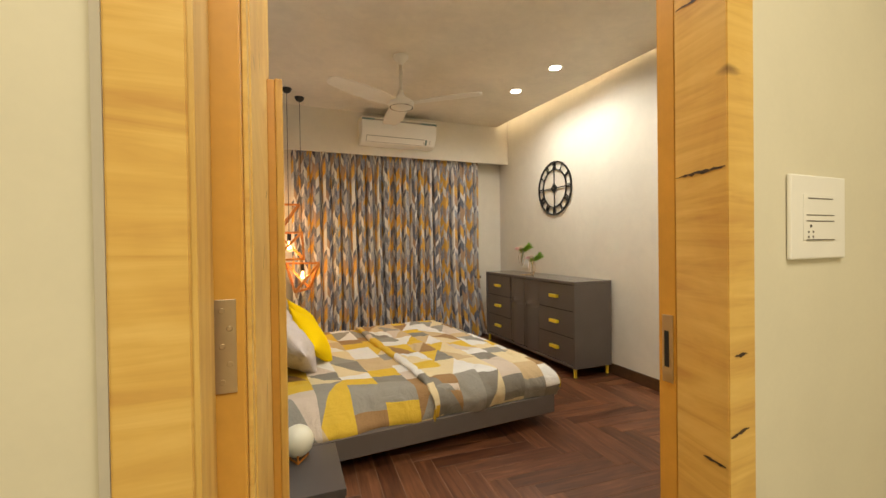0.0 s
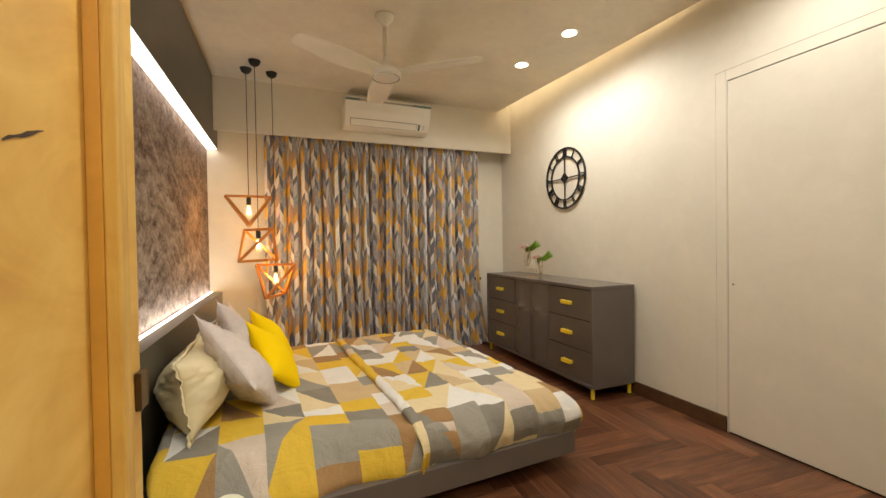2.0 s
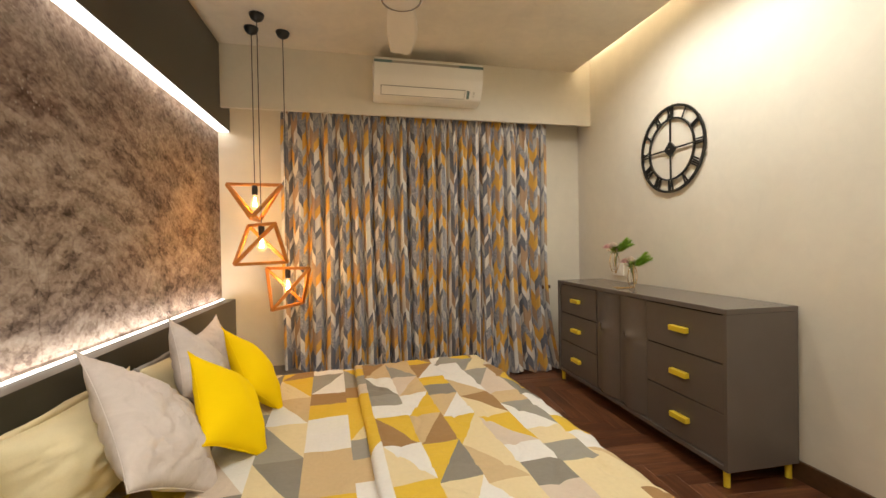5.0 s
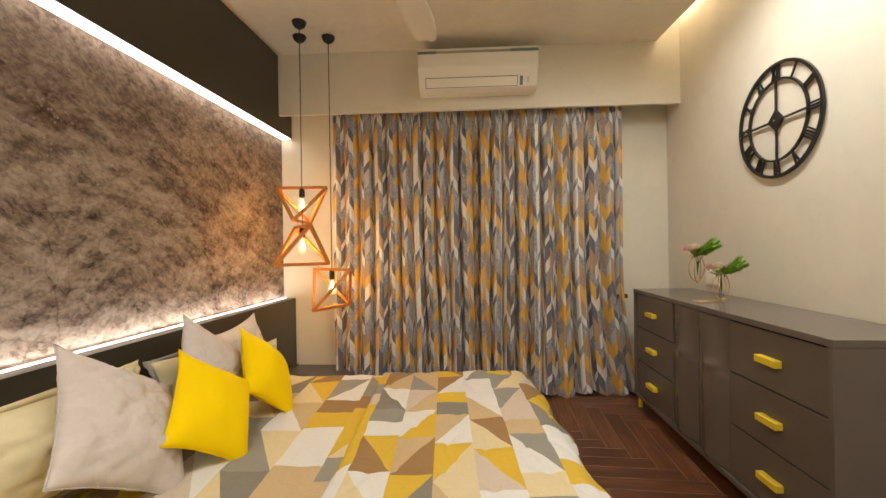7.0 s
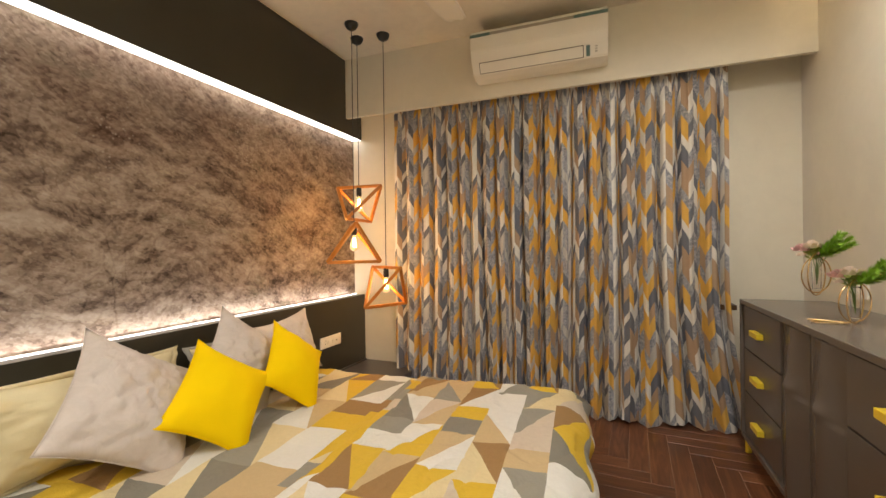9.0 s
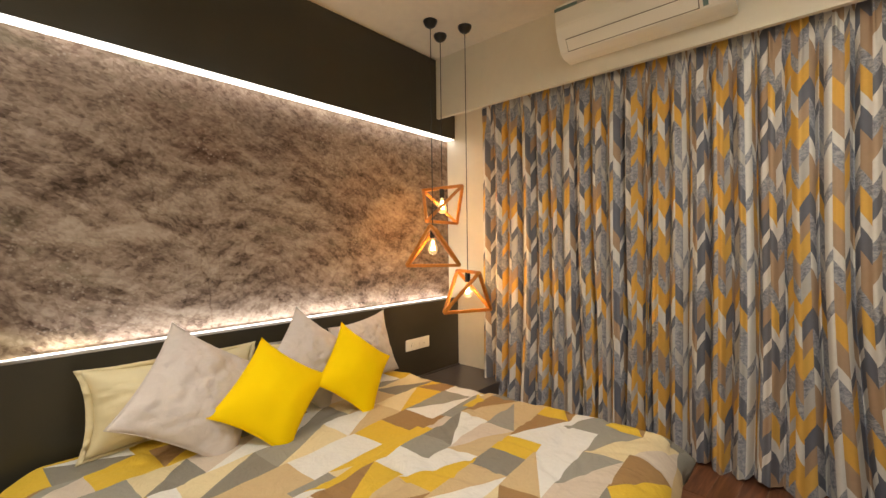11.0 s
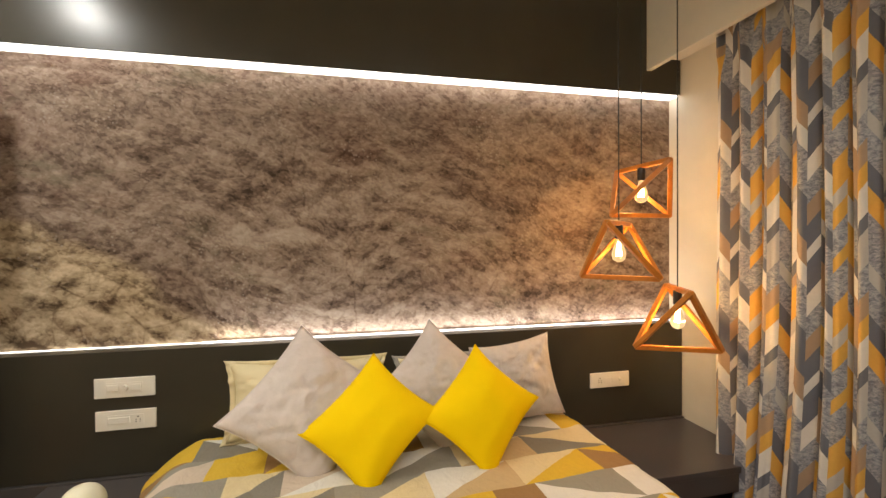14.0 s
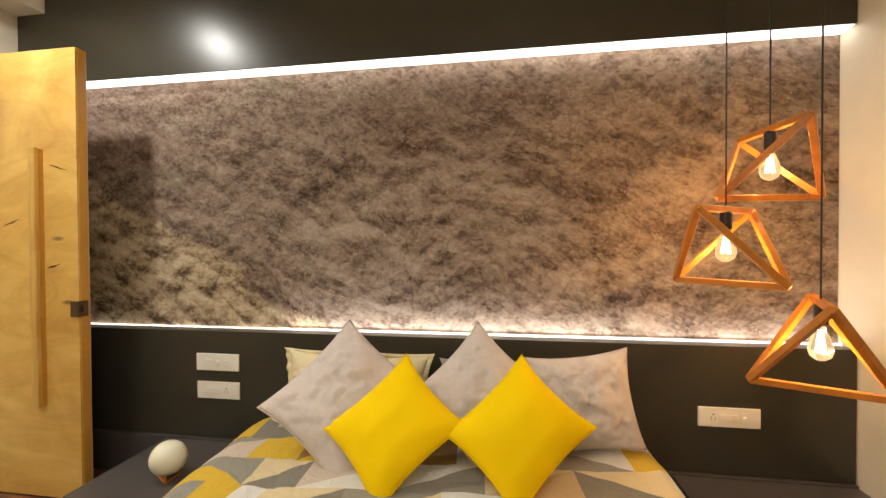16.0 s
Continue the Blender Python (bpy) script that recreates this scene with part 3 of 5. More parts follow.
slab("hall_ceiling", (-0.6, -0.3, 2.621), (2.6, 2.02, 2.70), M_HALL)
slab("hall_floor", (-0.6, -0.3, -0.06), (2.6, 2.20, 0.0), M_GREYLINE)
slab("floor", (-0.2, 2.201, -0.06), (3.22, 6.5, -0.0018), M_GROUT)

# the door frame
frame_wood = empty("door_frame", (0.65, 2.2, 0), "yellow knotty wood door frame with broad lipped jambs round an open door", "door frame")


def child_at(parent, name, bm, material, label="", **k):
    """A part given in the place's own coordinates."""
    ob = part(name, bm, material, parent, label, **k)
    ob.matrix_parent_inverse = parent.matrix_basis.inverted()
    return ob


child_at(frame_wood, "jamb", prism([(0.2165, 2.034), (0.2838, 2.037), (0.2795, 2.160), (0.2165, 2.158)], 0, DOOR_TOP + 0.055, 0.002), M_WOODX)
child_at(frame_wood, "jamb_lipping", prism([(0.2841, 2.036), (0.2893, 2.038), (0.2852, 2.161), (0.2798, 2.1605)], 0, DOOR_TOP, 0.001), M_WOODV)
child_at(frame_wood, "jamb_back", prism([(0.216, 2.1615), (0.2755, 2.1618), (0.2755, 2.214), (0.216, 2.212)], 0, DOOR_TOP + 0.055, 0.001), M_ORANGE)
child_at(frame_wood, "jamb", prism([(1.087, 2.061), (1.165, 2.066), (1.165, 2.190), (1.1125, 2.1855)], 0, DOOR_TOP + 0.055, 0.002), M_WOODX)
child_at(frame_wood, "jamb_back", prism([(1.1135, 2.1865), (1.165, 2.1905), (1.165, 2.246), (1.1115, 2.226)], 0, DOOR_TOP + 0.055, 0.001), M_ORANGE)
child_at(frame_wood, "head", prism([(0.286, 2.040), (1.0865, 2.064), (1.1115, 2.184), (0.283, 2.158)], DOOR_TOP + 0.001, DOOR_TOP + 0.055, 0.001), M_WOODX)
child_at(frame_wood, "plaster_bead", prism([(0.2055, 2.041), (0.2160, 2.0345), (0.2160, 2.052), (0.2055, 2.052)], 0, DOOR_TOP + 0.055), M_PALE, "pale plaster bead beside the jamb")
strike = child_at(frame_wood, "strike_plate", box((1.1085, 2.191, 0.873), (1.1118, 2.216, 1.013), 0.001), M_STEEL, "satin steel strike plate")
child_at(frame_wood, "strike_hole", box((1.1078, 2.199, 0.905), (1.1083, 2.210, 0.980)), M_DARK)

# the open door leaf
leaf = empty("door_1", (0.279, 2.183, 0), "open pale knotty wooden entrance door with a long wooden pull", "door", turn=-0.2)
part("leaf_core", box((0.0, 0.0, 0.008), (0.0395, 0.845, 2.09), 0.003), M_ORANGE, leaf)
part("room_face", box((-0.0028, 0.004, 0.010), (-0.0003, 0.843, 2.088)), M_PALE, leaf, "pale painted room-side face")
part("lipping", box((0.0398, 0.016, 0.008), (0.0465, 0.048, 2.09), 0.0015), M_WOODX, leaf)
part("veneer", box((0.0398, 0.0485, 0.008), (0.049, 0.843, 2.09), 0.001), M_WOODD, leaf, "pale knotty veneered door face")
pull = part("door_handle", box((0.0695, 0.626, 0.44), (0.090, 0.664, 1.635), 0.004, 3), M_WOODV, leaf, "long wooden pull bar")
part("pull_base", box((0.0493, 0.628, 0.444), (0.0693, 0.662, 1.631), 0.001), M_ORANGE, pull)
hinge = part("hinge", box((0.003, -0.003, 0.973), (0.029, -0.0005, 1.097), 0.0006), M_STEEL, leaf, "satin steel butt hinge")
for k in range(5):
    part("screw", lathe([(0.0, 0.0012), (0.0032, 0.0012), (0.004, 0.0)], 12), M_STEEL, hinge).matrix_basis = pose(0.016 + (0.005 if k % 2 else -0.004), -0.0031, 0.988 + 0.0235 * k, 90)
for k in range(5):
    part("knuckle", tube((-0.003, -0.002, 0.974 + 0.0248 * k), (-0.003, -0.002, 0.9965 + 0.0248 * k), 0.0062 if k % 2 else 0.0056, segs=14), M_STEEL, hinge, smooth=True)
latch = part("latch_plate", box((0.015, 0.8455, 0.858), (0.060, 0.853, 0.930), 0.001), M_BRONZE, leaf, "dark bronze latch plate")
part("latch_bolt", box((0.028, 0.8533, 0.880), (0.046, 0.864, 0.908), 0.002), M_BRONZE, latch)
part("latch_cheek", box((0.0493, 0.808, 0.858), (0.060, 0.8452, 0.930), 0.002), M_BRONZE, latch)



def crack(parent, points, side, seed):
    """A dark tapering crack along points, laid on a face whose outward side is given."""
    rnd = random.Random(seed)
    pts = [Vector(p) for p in points]
    out = Vector(side).normalized()
    path = []
    for a, b in zip(pts, pts[1:]):
        for k in range(7):
            path.append(a.lerp(b, k / 7))
    path.append(pts[-1])
    across = (pts[-1] - pts[0]).cross(out).normalized()
    bm = bmesh.new()
    n_ = len(path) - 1
    up, dn = [], []
    for k, q in enumerate(path):
        w = 0.0032 * math.sin(math.pi * (0.12 + 0.8 * k / n_)) * rnd.uniform(0.5, 1.3)
        j = across * rnd.uniform(-0.0012, 0.0012)
        up.append(bm.verts.new(q + across * w + j + out * 0.0007))
        dn.append(bm.verts.new(q - across * w + j + out * 0.0007))
    for k in range(n_):
        bm.faces.new((up[k], up[k + 1], dn[k + 1], dn[k]))
    return child_at(parent, "crack", bm, M_CRACK, "dark crack in the timber")


def on_stop(t, z):
    return (1.087 + 0.0255 * t - 0.0003, 2.061 + 0.1245 * t, z)


crack(frame_wood, [on_stop(0.03, 1.2955), on_stop(0.5, 1.2945), on_stop(0.97, 1.2930)], (-1, 0.2, 0), 1)
crack(frame_wood, [on_stop(0.1, 1.617), on_stop(0.5, 1.621), on_stop(0.95, 1.627)], (-1, 0.2, 0), 2)
crack(frame_wood, [on_stop(0.05, 0.766), on_stop(0.45, 0.764)], (-1, 0.2, 0), 3)
crack(frame_wood, [(1.103, 2.0616, 0.962), (1.139, 2.0636, 0.964)], (0.05, -1, 0), 4)
crack(frame_wood, [(1.090, 2.0611, 0.821), (1.142, 2.0638, 0.830)], (0.05, -1, 0), 5)
for y0, z0, y1, z1, sd in ((2.30, 1.80, 2.42, 1.56, 7), (2.42, 1.56, 2.46, 1.50, 8), (2.36, 0.50, 2.50, 0.82, 9), (2.50, 0.82, 2.56, 0.90, 10), (2.52, 1.90, 2.60, 1.70, 11), (2.62, 1.28, 2.70, 1.31, 12), (2.45, 1.12, 2.52, 1.17, 13), (2.88, 1.56, 2.97, 1.53, 14), (2.86, 1.08, 2.93, 1.10, 15), (2.25, 0.62, 2.32, 0.45, 16)):
    crack(leaf, [(0.3283 + (y0 - 2.18) * 0.0035, y0, z0), (0.3283 + (y1 - 2.18) * 0.0035, y1, z1)], (1, 0, 0), sd)

# the flush door in the east wall
door_2 = empty("door_2", (3.08, 3.35, 0), "closed flush door plastered like the wall beside the dresser", "door")
child_at(door_2, "leaf", box((3.066, 2.955, 0.010), (3.0742, 3.740, 2.0955), 0.002), M_WALL)
child_at(door_2, "surround", box((3.069, 3.752, 0.095), (3.0747, 3.815, 2.165), 0.002), M_WALL)
child_at(door_2, "surround_top", box((3.069, 2.88, 2.102), (3.0747, 3.751, 2.165), 0.002), M_WALL)
child_at(door_2, "bead", box((3.067, 3.7425, 0.0), (3.0747, 3.7515, 2.0925), 0.001), M_PALE)
# Dark box paints the shade in the gap round the leaf.
child_at(door_2, "shadow_gap", box((3.0725, 2.90, 0.0), (3.0749, 3.7424, 2.1012)), M_DARK)
child_at(door_2, "keyhole", lathe([(0, 0.002), (0.005, 0.002), (0.005, 0.0)], 12), M_DARK).matrix_basis = pose(3.066, 3.712, 0.895, 0, -90, 0)
# Brown strips laid on the wall paint the groove's dark line.
child_at(door_2, "groove", box((3.0735, 3.8152, 0.095), (3.0748, 3.8180, 2.168)), M_SKIRT)
child_at(door_2, "groove_top", box((3.0735, 2.88, 2.1652), (3.0748, 3.8150, 2.168)), M_SKIRT)

slab("baseboard", (3.061, 3.757, 0), (3.0745, 6.464, 0.093), M_SKIRT, 0.002)
wall_run("baseboard_north", 0.086, 3.06, 0, 0.08, lambda x: y_north(x) - 0.0125, lambda x: y_north(x) - 0.0005, M_SKIRT)

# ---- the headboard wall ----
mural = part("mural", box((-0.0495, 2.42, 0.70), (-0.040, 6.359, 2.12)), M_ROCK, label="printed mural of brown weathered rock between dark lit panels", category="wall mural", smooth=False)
for v in mural.data.vertices:
    v.co.y -= 4.4
    v.co.z -= 1.4
mural.location = (0, 4.4, 1.4)
upper = empty("upper_panel", (0.0, 4.35, 2.05), "glossy charcoal wall panel with a white light strip below", "wall panel")
child_at(upper, "panel", box((-0.02, 2.321, 2.061), (0.047, 6.359, 2.649), 0.0015), M_OLIVE)
child_at(upper, "diffuser", box((-0.0395, 2.345, 2.058), (0.040, 6.355, 2.0605)), M_LED, "glowing white light strip")
head = empty("headboard_panel", (0.0, 4.35, 0), "dark charcoal headboard panel with a white light strip along its top", "headboard")
child_at(head, "panel", box((-0.02, 2.321, 0.205), (0.060, 6.359, 0.748), 0.0015), M_OLIVE)
child_at(head, "plinth", box((-0.049, 2.321, 0.0), (0.076, 6.359, 0.203), 0.0015), M_SIDE)
child_at(head, "diffuser", box((-0.0395, 3.80, 0.700), (-0.0205, 6.355, 0.752)), M_LED, "glowing white light strip")
child_at(head, "diffuser", box((-0.0395, 2.345, 0.700), (-0.0205, 3.7995, 0.750)), M_LED_DIM, "fainter end of the light strip")


def switch_plate(place, w, h, axis, pieces, label):
    """A modular plate; its face looks along +x when turned by 0."""
    ob = empty("switch_plate", place, label, "wall switch", turn=axis)
    part("plate", box((0, -w / 2, -h / 2), (0.009, w / 2, h / 2), 0.003), M_WHITE, ob)
    part("insert", box((0.0092, -w * 0.30, -h * 0.27), (0.0105, w * 0.30, h * 0.27), 0.0005), M_WHITE, ob)
    for kind, y, z, ww in pieces:
        if kind == "rocker":
            part("rocker", box((0.0107, y - ww / 2, z - 0.014), (0.0145, y + ww / 2, z + 0.014), 0.0015), M_WHITE, ob)
        elif kind == "knob":
            part("knob", tube((0.0107, y, z), (0.024, y, z), ww, segs=24), M_WHITE, ob)
        elif kind == "socket":
            for dy, dz, r in ((0, 0.010, 0.0032), (-0.008, -0.002, 0.0024), (0.008, -0.002, 0.0024), (-0.008, -0.012, 0.0024), (0.008, -0.012, 0.0024)):
                part("socket_hole", tube((0.0100, y + dy, z + dz), (0.0112, y + dy, z + dz), r, segs=10), M_SLOT, ob)
        elif kind == "line":
            part("slot", box((0.0100, y - ww / 2, z - 0.001), (0.0112, y + ww / 2, z + 0.001)), M_SLOT, ob)
    return ob


switch_plate((0.0605, 3.522, 0.592), 0.235, 0.086, 0, [("rocker", -0.045, 0, 0.045), ("knob", 0.002, 0, 0.013), ("rocker", 0.045, 0, 0.036)], "white modular switch plate with a dimmer knob on the headboard")
switch_plate((0.0605, 3.525, 0.450), 0.235, 0.086, 0, [("rocker", -0.025, 0, 0.085), ("socket", 0.048, 0.002, 0)], "white switch and socket plate below another on the headboard")
switch_plate((0.0605, 5.885, 0.450), 0.240, 0.083, 0, [("socket", -0.062, 0.002, 0), ("rocker", -0.018, 0, 0.045), ("rocker", 0.020, 0, 0.022), ("knob", 0.060, 0, 0.008)], "white socket plate above the low nightstand by the curtain")
switch_plate((3.0745, 5.85, 0.925), 0.14, 0.10, 180, [("rocker", -0.02, 0, 0.04), ("rocker", 0.022, 0, 0.03)], "white switch plate above the dresser behind the vase")
switch_plate((1.398, 2.0949, 1.211), 0.198, 0.170, -87.9, [("line", 0.0, 0.038, 0.09), ("line", 0.0, 0.004, 0.10), ("line", 0.0, -0.008, 0.10), ("line", 0.0, -0.046, 0.10), ("socket", -0.035, -0.028, 0)], "white double switch plate on the hall wall beside the door")

# ---- nightstands ----
for y0, y1, lab in ((3.24, 3.655, "low grey laminate nightstand with a globe lamp on it"), (5.66, 6.352, "low grey laminate nightstand beside the curtain")):
    ns = empty("nightstand", (0.32, (y0 + y1) / 2, 0), lab, "nightstand", "nightstands")
    child_at(ns, "top", box((0.0845, y0, 0.17), (0.585, y1, 0.200), 0.002), M_SIDE)
    child_at(ns, "body", box((0.0845, y0 + 0.004, 0.085), (0.580, y1 - 0.004, 0.1695), 0.002), M_SIDE)
    child_at(ns, "plinth", box((0.0845, y0 + 0.09, 0.0), (0.50, y1 - 0.09, 0.0845)), M_BLACK)

# ---- bed ----
BY0, BY1, BX1 = 3.80, 5.66, 2.0
BED_TURN = pose(1.965, 3.775, 0, 0, 0, 4.3) @ pose(-1.965, -3.775, 0)
bed = empty("bed", (1.0, 4.68, 0), "low grey platform bed with floating base and mattress", "bed")
child_at(bed, "base", box((0.23, 3.775, 0.088), (BX1 - 0.035, 5.69, 0.20), 0.004), M_GREY)
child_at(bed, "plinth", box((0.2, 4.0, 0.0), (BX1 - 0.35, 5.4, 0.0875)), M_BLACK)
child_at(bed, "mattress", box((0.235, BY0 + 0.19, 0.2005), (BX1 - 0.06, BY1 - 0.02, 0.335), 0.03, 4), M_CREAM)

bed.matrix_basis = BED_TURN @ bed.matrix_basis


def drape(a, flat, r, drop):
    """Distance past the edge turned into (outward, down): a rounded bend."""
    if a <= flat:
        return a, 0.0
    s = a - flat
    arc = r * math.pi / 2
    if s < arc:
        th = s / r
        return flat + r * math.sin(th), r * (1 - math.cos(th))
    return flat + r, r + (s - arc)


def bed_cloth(name, x0, x1, foot, top, side, r, puff, seed, mat_, label, category, thickness, quilt=0.3, roll=0.0, inset=0.0):
    W = BY1 - BY0
    half = W / 2
    cy = (BY0 + BY1) / 2

    def place(i, j):
        start = x0 - math.pi * roll
        a = start + i * (x1 - start + foot)
        turn_in = max(0.0, x0 - a) / max(roll, 1e-6)
        b = (j - 0.5) * 2 * (half + side)
        px, dx = drape(a, x1 - r, r, foot) if foot else (a, 0)
        py, dy = drape(abs(b), half - r, r, side)
        d = (dx ** 3 + dy ** 3) ** (1 / 3)
        k = max(dx, dy)
        q = min(1.0, k / 0.12)
        out = puff * math.sin(min(1, d / (top - 0.18)) * math.pi) * q
        out += 0.007 * min(1.0, dy / 0.05) * noise.noise(Vector((a * 17.0 + b * 6.0, b * 3.0, seed + 21)))
        sx, sy = (1 if dx > 0 else 0), (1 if b > 0 else -1)
        nx = noise.noise(Vector((a * 3.0, b * 3.0, seed)))
        nf = noise.noise(Vector((a * 9.0, b * 9.0, seed + 5)))
        nw = noise.noise(Vector((a * 16.0 + 3 * nx, b * 2.5, seed + 9)))
        cr = abs(noise.noise(Vector((a * 4.5 + b, b * 4.5 - a * 2, seed + 12))))
        z = top - d + 0.012 * nx * (1 - 0.6 * q) + 0.006 * nf + 0.003 * nw - quilt * 0.010 * max(0.0, 0.12 - cr) / 0.12
        wave = 0.016 * q * math.sin(a * 15 + 2 * nx + b) * (1 if dy > 0.03 else 0) + 0.012 * q * nx
        X = px + (out * sx if dx > 0.01 else 0)
        Y = cy + sy * (py + (out if dy > 0.01 else 0) + wave * (1 if dy > 0.03 else 0))
        if inset and b < 0:
            w = max(0.0, min(1.0, (abs(b) - 0.35) / 0.45)) * max(0.0, min(1.0, (1.25 - a) / 0.55))
            Y += inset * w * w * (3 - 2 * w) * (1 - min(1.0, dy / (side * 0.9)))
        if dx > 0.03:
            X += 0.014 * math.sin(b * 14 + 3 * nx)
        if turn_in > 0:
            tight = roll * (1 - 0.75 * min(1.0, dy / 0.08))
            X = x0 - tight * math.sin(turn_in)
            z -= tight * (1 - math.cos(turn_in))
        X += 0.010 * noise.noise(Vector((b * 3.0, 4.0, seed))) * max(0.0, 1 - abs(a - x0) / 0.2) if roll else 0.0
        return (X, Y, max(z, 0.19 + 0.012 * nx))

    def cloth(i, j):
        return (x0 - math.pi * roll + i * (x1 - x0 + math.pi * roll + foot), (j - 0.5) * 2 * (half + side) + 3)
    ob = grid_cloth(name, 110, 190, place, cloth, mat_, thickness=thickness, label=label, category=category)
    ob.matrix_basis = BED_TURN
    return ob


bed_cloth("bed_sheet", 0.165, 1.30, 0, 0.368, 0.17, 0.05, 0.012, 3, M_SHEET, "patchwork bed sheet in mustard, grey and beige on the mattress", "bed sheet", 0.004, roll=0.04, inset=0.15)
bed_cloth("duvet", 1.13, 2.0, 0.215, 0.398, 0.21, 0.10, 0.035, 11, M_DUVET, "quilted patchwork duvet in mustard, grey and white on the bed", "duvet", 0.006, 1.0, 0.018)


def pillow(name, tl, tr, bl, thick, mat_, label, category, group, seed, flange=0.0, flange_mat=None, pinch=0.11, wrinkle=0.006):
    tl, tr, bl = Vector(tl), Vector(tr), Vector(bl)
    u, v = tr - tl, bl - tl
    w, h = u.length, v.length
    X = u.normalized()
    Z = X.cross(v).normalized()
    Y = Z.cross(X)
    c = (tr + bl) / 2
    m = Matrix((X, Y, Z)).transposed().to_4x4()
    m.translation = c
    N = 34
    bm = bmesh.new()
    grids = []
    for side in (1, -1):
        g = []
        for i in range(N + 1):
            row = []
            for j in range(N + 1):
                a, b = 2 * i / N - 1, 2 * j / N - 1
                px = a * w / 2 * (1 - pinch * (1 - a * a * 0 - abs(b) ** 2.2) * abs(a) ** 2 * 1.0)
                py = b * h / 2 * (1 - pinch * (1 - abs(a) ** 2.2) * abs(b) ** 2)
                e = ((1 - abs(a) ** 2.2) * (1 - abs(b) ** 2.2)) ** 0.72
                k = noise.noise(Vector((a * 2.2, b * 2.2, seed)))
                k2 = noise.noise(Vector((a * 6 + 2 * k, b * 3.0, seed + 4)))
                fold = abs(noise.noise(Vector(((a + b) * 3.6, (a - b) * 0.9, seed + 2))))
                crease = abs(noise.noise(Vector(((a - b) * 3.4 + k, (a + b) * 0.8, seed + 8))))
                z = side * (e * thick / 2 * (1 + 0.15 * k) + wrinkle * e ** 0.5 * (0.2 * k2 - 0.8 * max(0.0, 0.12 - crease) / 0.12 - 0.8 * max(0.0, 0.10 - fold) / 0.10))
                if 0 < i < N and 0 < j < N or side == 1:
                    row.append(bm.verts.new((px, py, z)))
                else:
                    row.append(grids[0][i][j])
            g.append(row)
        grids.append(g)
        for i in range(N):
            for j in range(N):
                q = (g[i][j], g[i + 1][j], g[i + 1][j + 1], g[i][j + 1])
                f = bm.faces.new(q if side == 1 else q[::-1])
                f.smooth = True
    ob = part(name, bm, mat_, label=label, category=category, group=group)
    ob.matrix_basis = m
    if flange:
        pts = []
        for s in range(160):
            t = s / 160 * 4
            k, f = int(t), t - int(t)
            a, b = [(-1 + 2 * f, -1), (1, -1 + 2 * f), (1 - 2 * f, 1), (-1, 1 - 2 * f)][k]
            px = a * w / 2 * (1 - pinch * (1 - abs(b) ** 2.2) * abs(a) ** 2)
            py = b * h / 2 * (1 - pinch * (1 - abs(a) ** 2.2) * abs(b) ** 2)
            pts.append((px, py))
        bm = bmesh.new()
        inner, outer = [], []
        for s, (px, py) in enumerate(pts):
            d = Vector((px, py, 0)).normalized()
            wv = 0.010 * noise.noise(Vector((s * 0.35, seed, 0))) * 2 + 0.006 * math.sin(s * 0.37)
            inner.append(bm.verts.new((px * 0.985, py * 0.985, 0)))
            outer.append(bm.verts.new((px + d.x * flange, py + d.y * flange, wv)))
        for s in range(160):
            t = (s + 1) % 160
            f = bm.faces.new((inner[s], inner[t], outer[t], outer[s]))
            f.smooth = True
        fl = part("flange", bm, flange_mat or mat_, ob)
        mod = fl.modifiers.new("thickness", "SOLIDIFY")
        mod.thickness = 0.004
    else:
        edge = []
        for s in range(96):
            t = s / 96 * 4
            k, f = int(t), t - int(t)
            a, b = [(-1 + 2 * f, -1), (1, -1 + 2 * f), (1 - 2 * f, 1), (-1, 1 - 2 * f)][k]
            edge.append((a * w / 2 * (1 - pinch * (1 - abs(b) ** 2.2) * abs(a) ** 2), b * h / 2 * (1 - pinch * (1 - abs(a) ** 2.2) * abs(b) ** 2), 0))
        part("seam", wire(edge, 0.0018, 6, True), mat_, ob, smooth=True)
    return ob


def quad(t, l, b):
    """Corners for a pillow standing on one corner: top, left and bottom."""
    return t, tuple(t[i] + b[i] - l[i] for i in range(3)), l


pillow("pillow", (0.185, 3.96, 0.70), (0.165, 4.62, 0.69), (0.235, 3.98, 0.375), 0.30, M_CREAM, "cream pillow with a wavy flange against the headboard", "pillow", "bed pillows", 1, 0.024, M_CREAM, wrinkle=0.018)
pillow("pillow", (0.165, 4.70, 0.67), (0.165, 5.38, 0.67), (0.235, 4.70, 0.36), 0.14, M_CREAM, "cream pillow with brown edge behind the grey cushions", "pillow", "bed pillows", 2, 0.03, M_PIPE)
pillow("cushion", *quad((0.215, 4.318, 0.818), (0.455, 3.955, 0.585), (0.555, 4.34, 0.325)), 0.20, M_SUEDE, "mauve-grey suede cushion standing on its corner before a cream pillow", "cushion", "grey cushions", 4, wrinkle=0.022)
pillow("cushion", *quad((0.215, 4.862, 0.845), (0.37, 4.555, 0.60), (0.46, 4.86, 0.345)), 0.17, M_SUEDE, "mauve-grey suede cushion on its corner between two yellow cushions", "cushion", "grey cushions", 5, wrinkle=0.018)
pillow("cushion", (0.215, 5.055, 0.715), (0.215, 5.46, 0.770), (0.30, 5.065, 0.340), 0.17, M_SUEDE, "mauve-grey suede cushion leaning square against the headboard", "cushion", "grey cushions", 6, wrinkle=0.022)
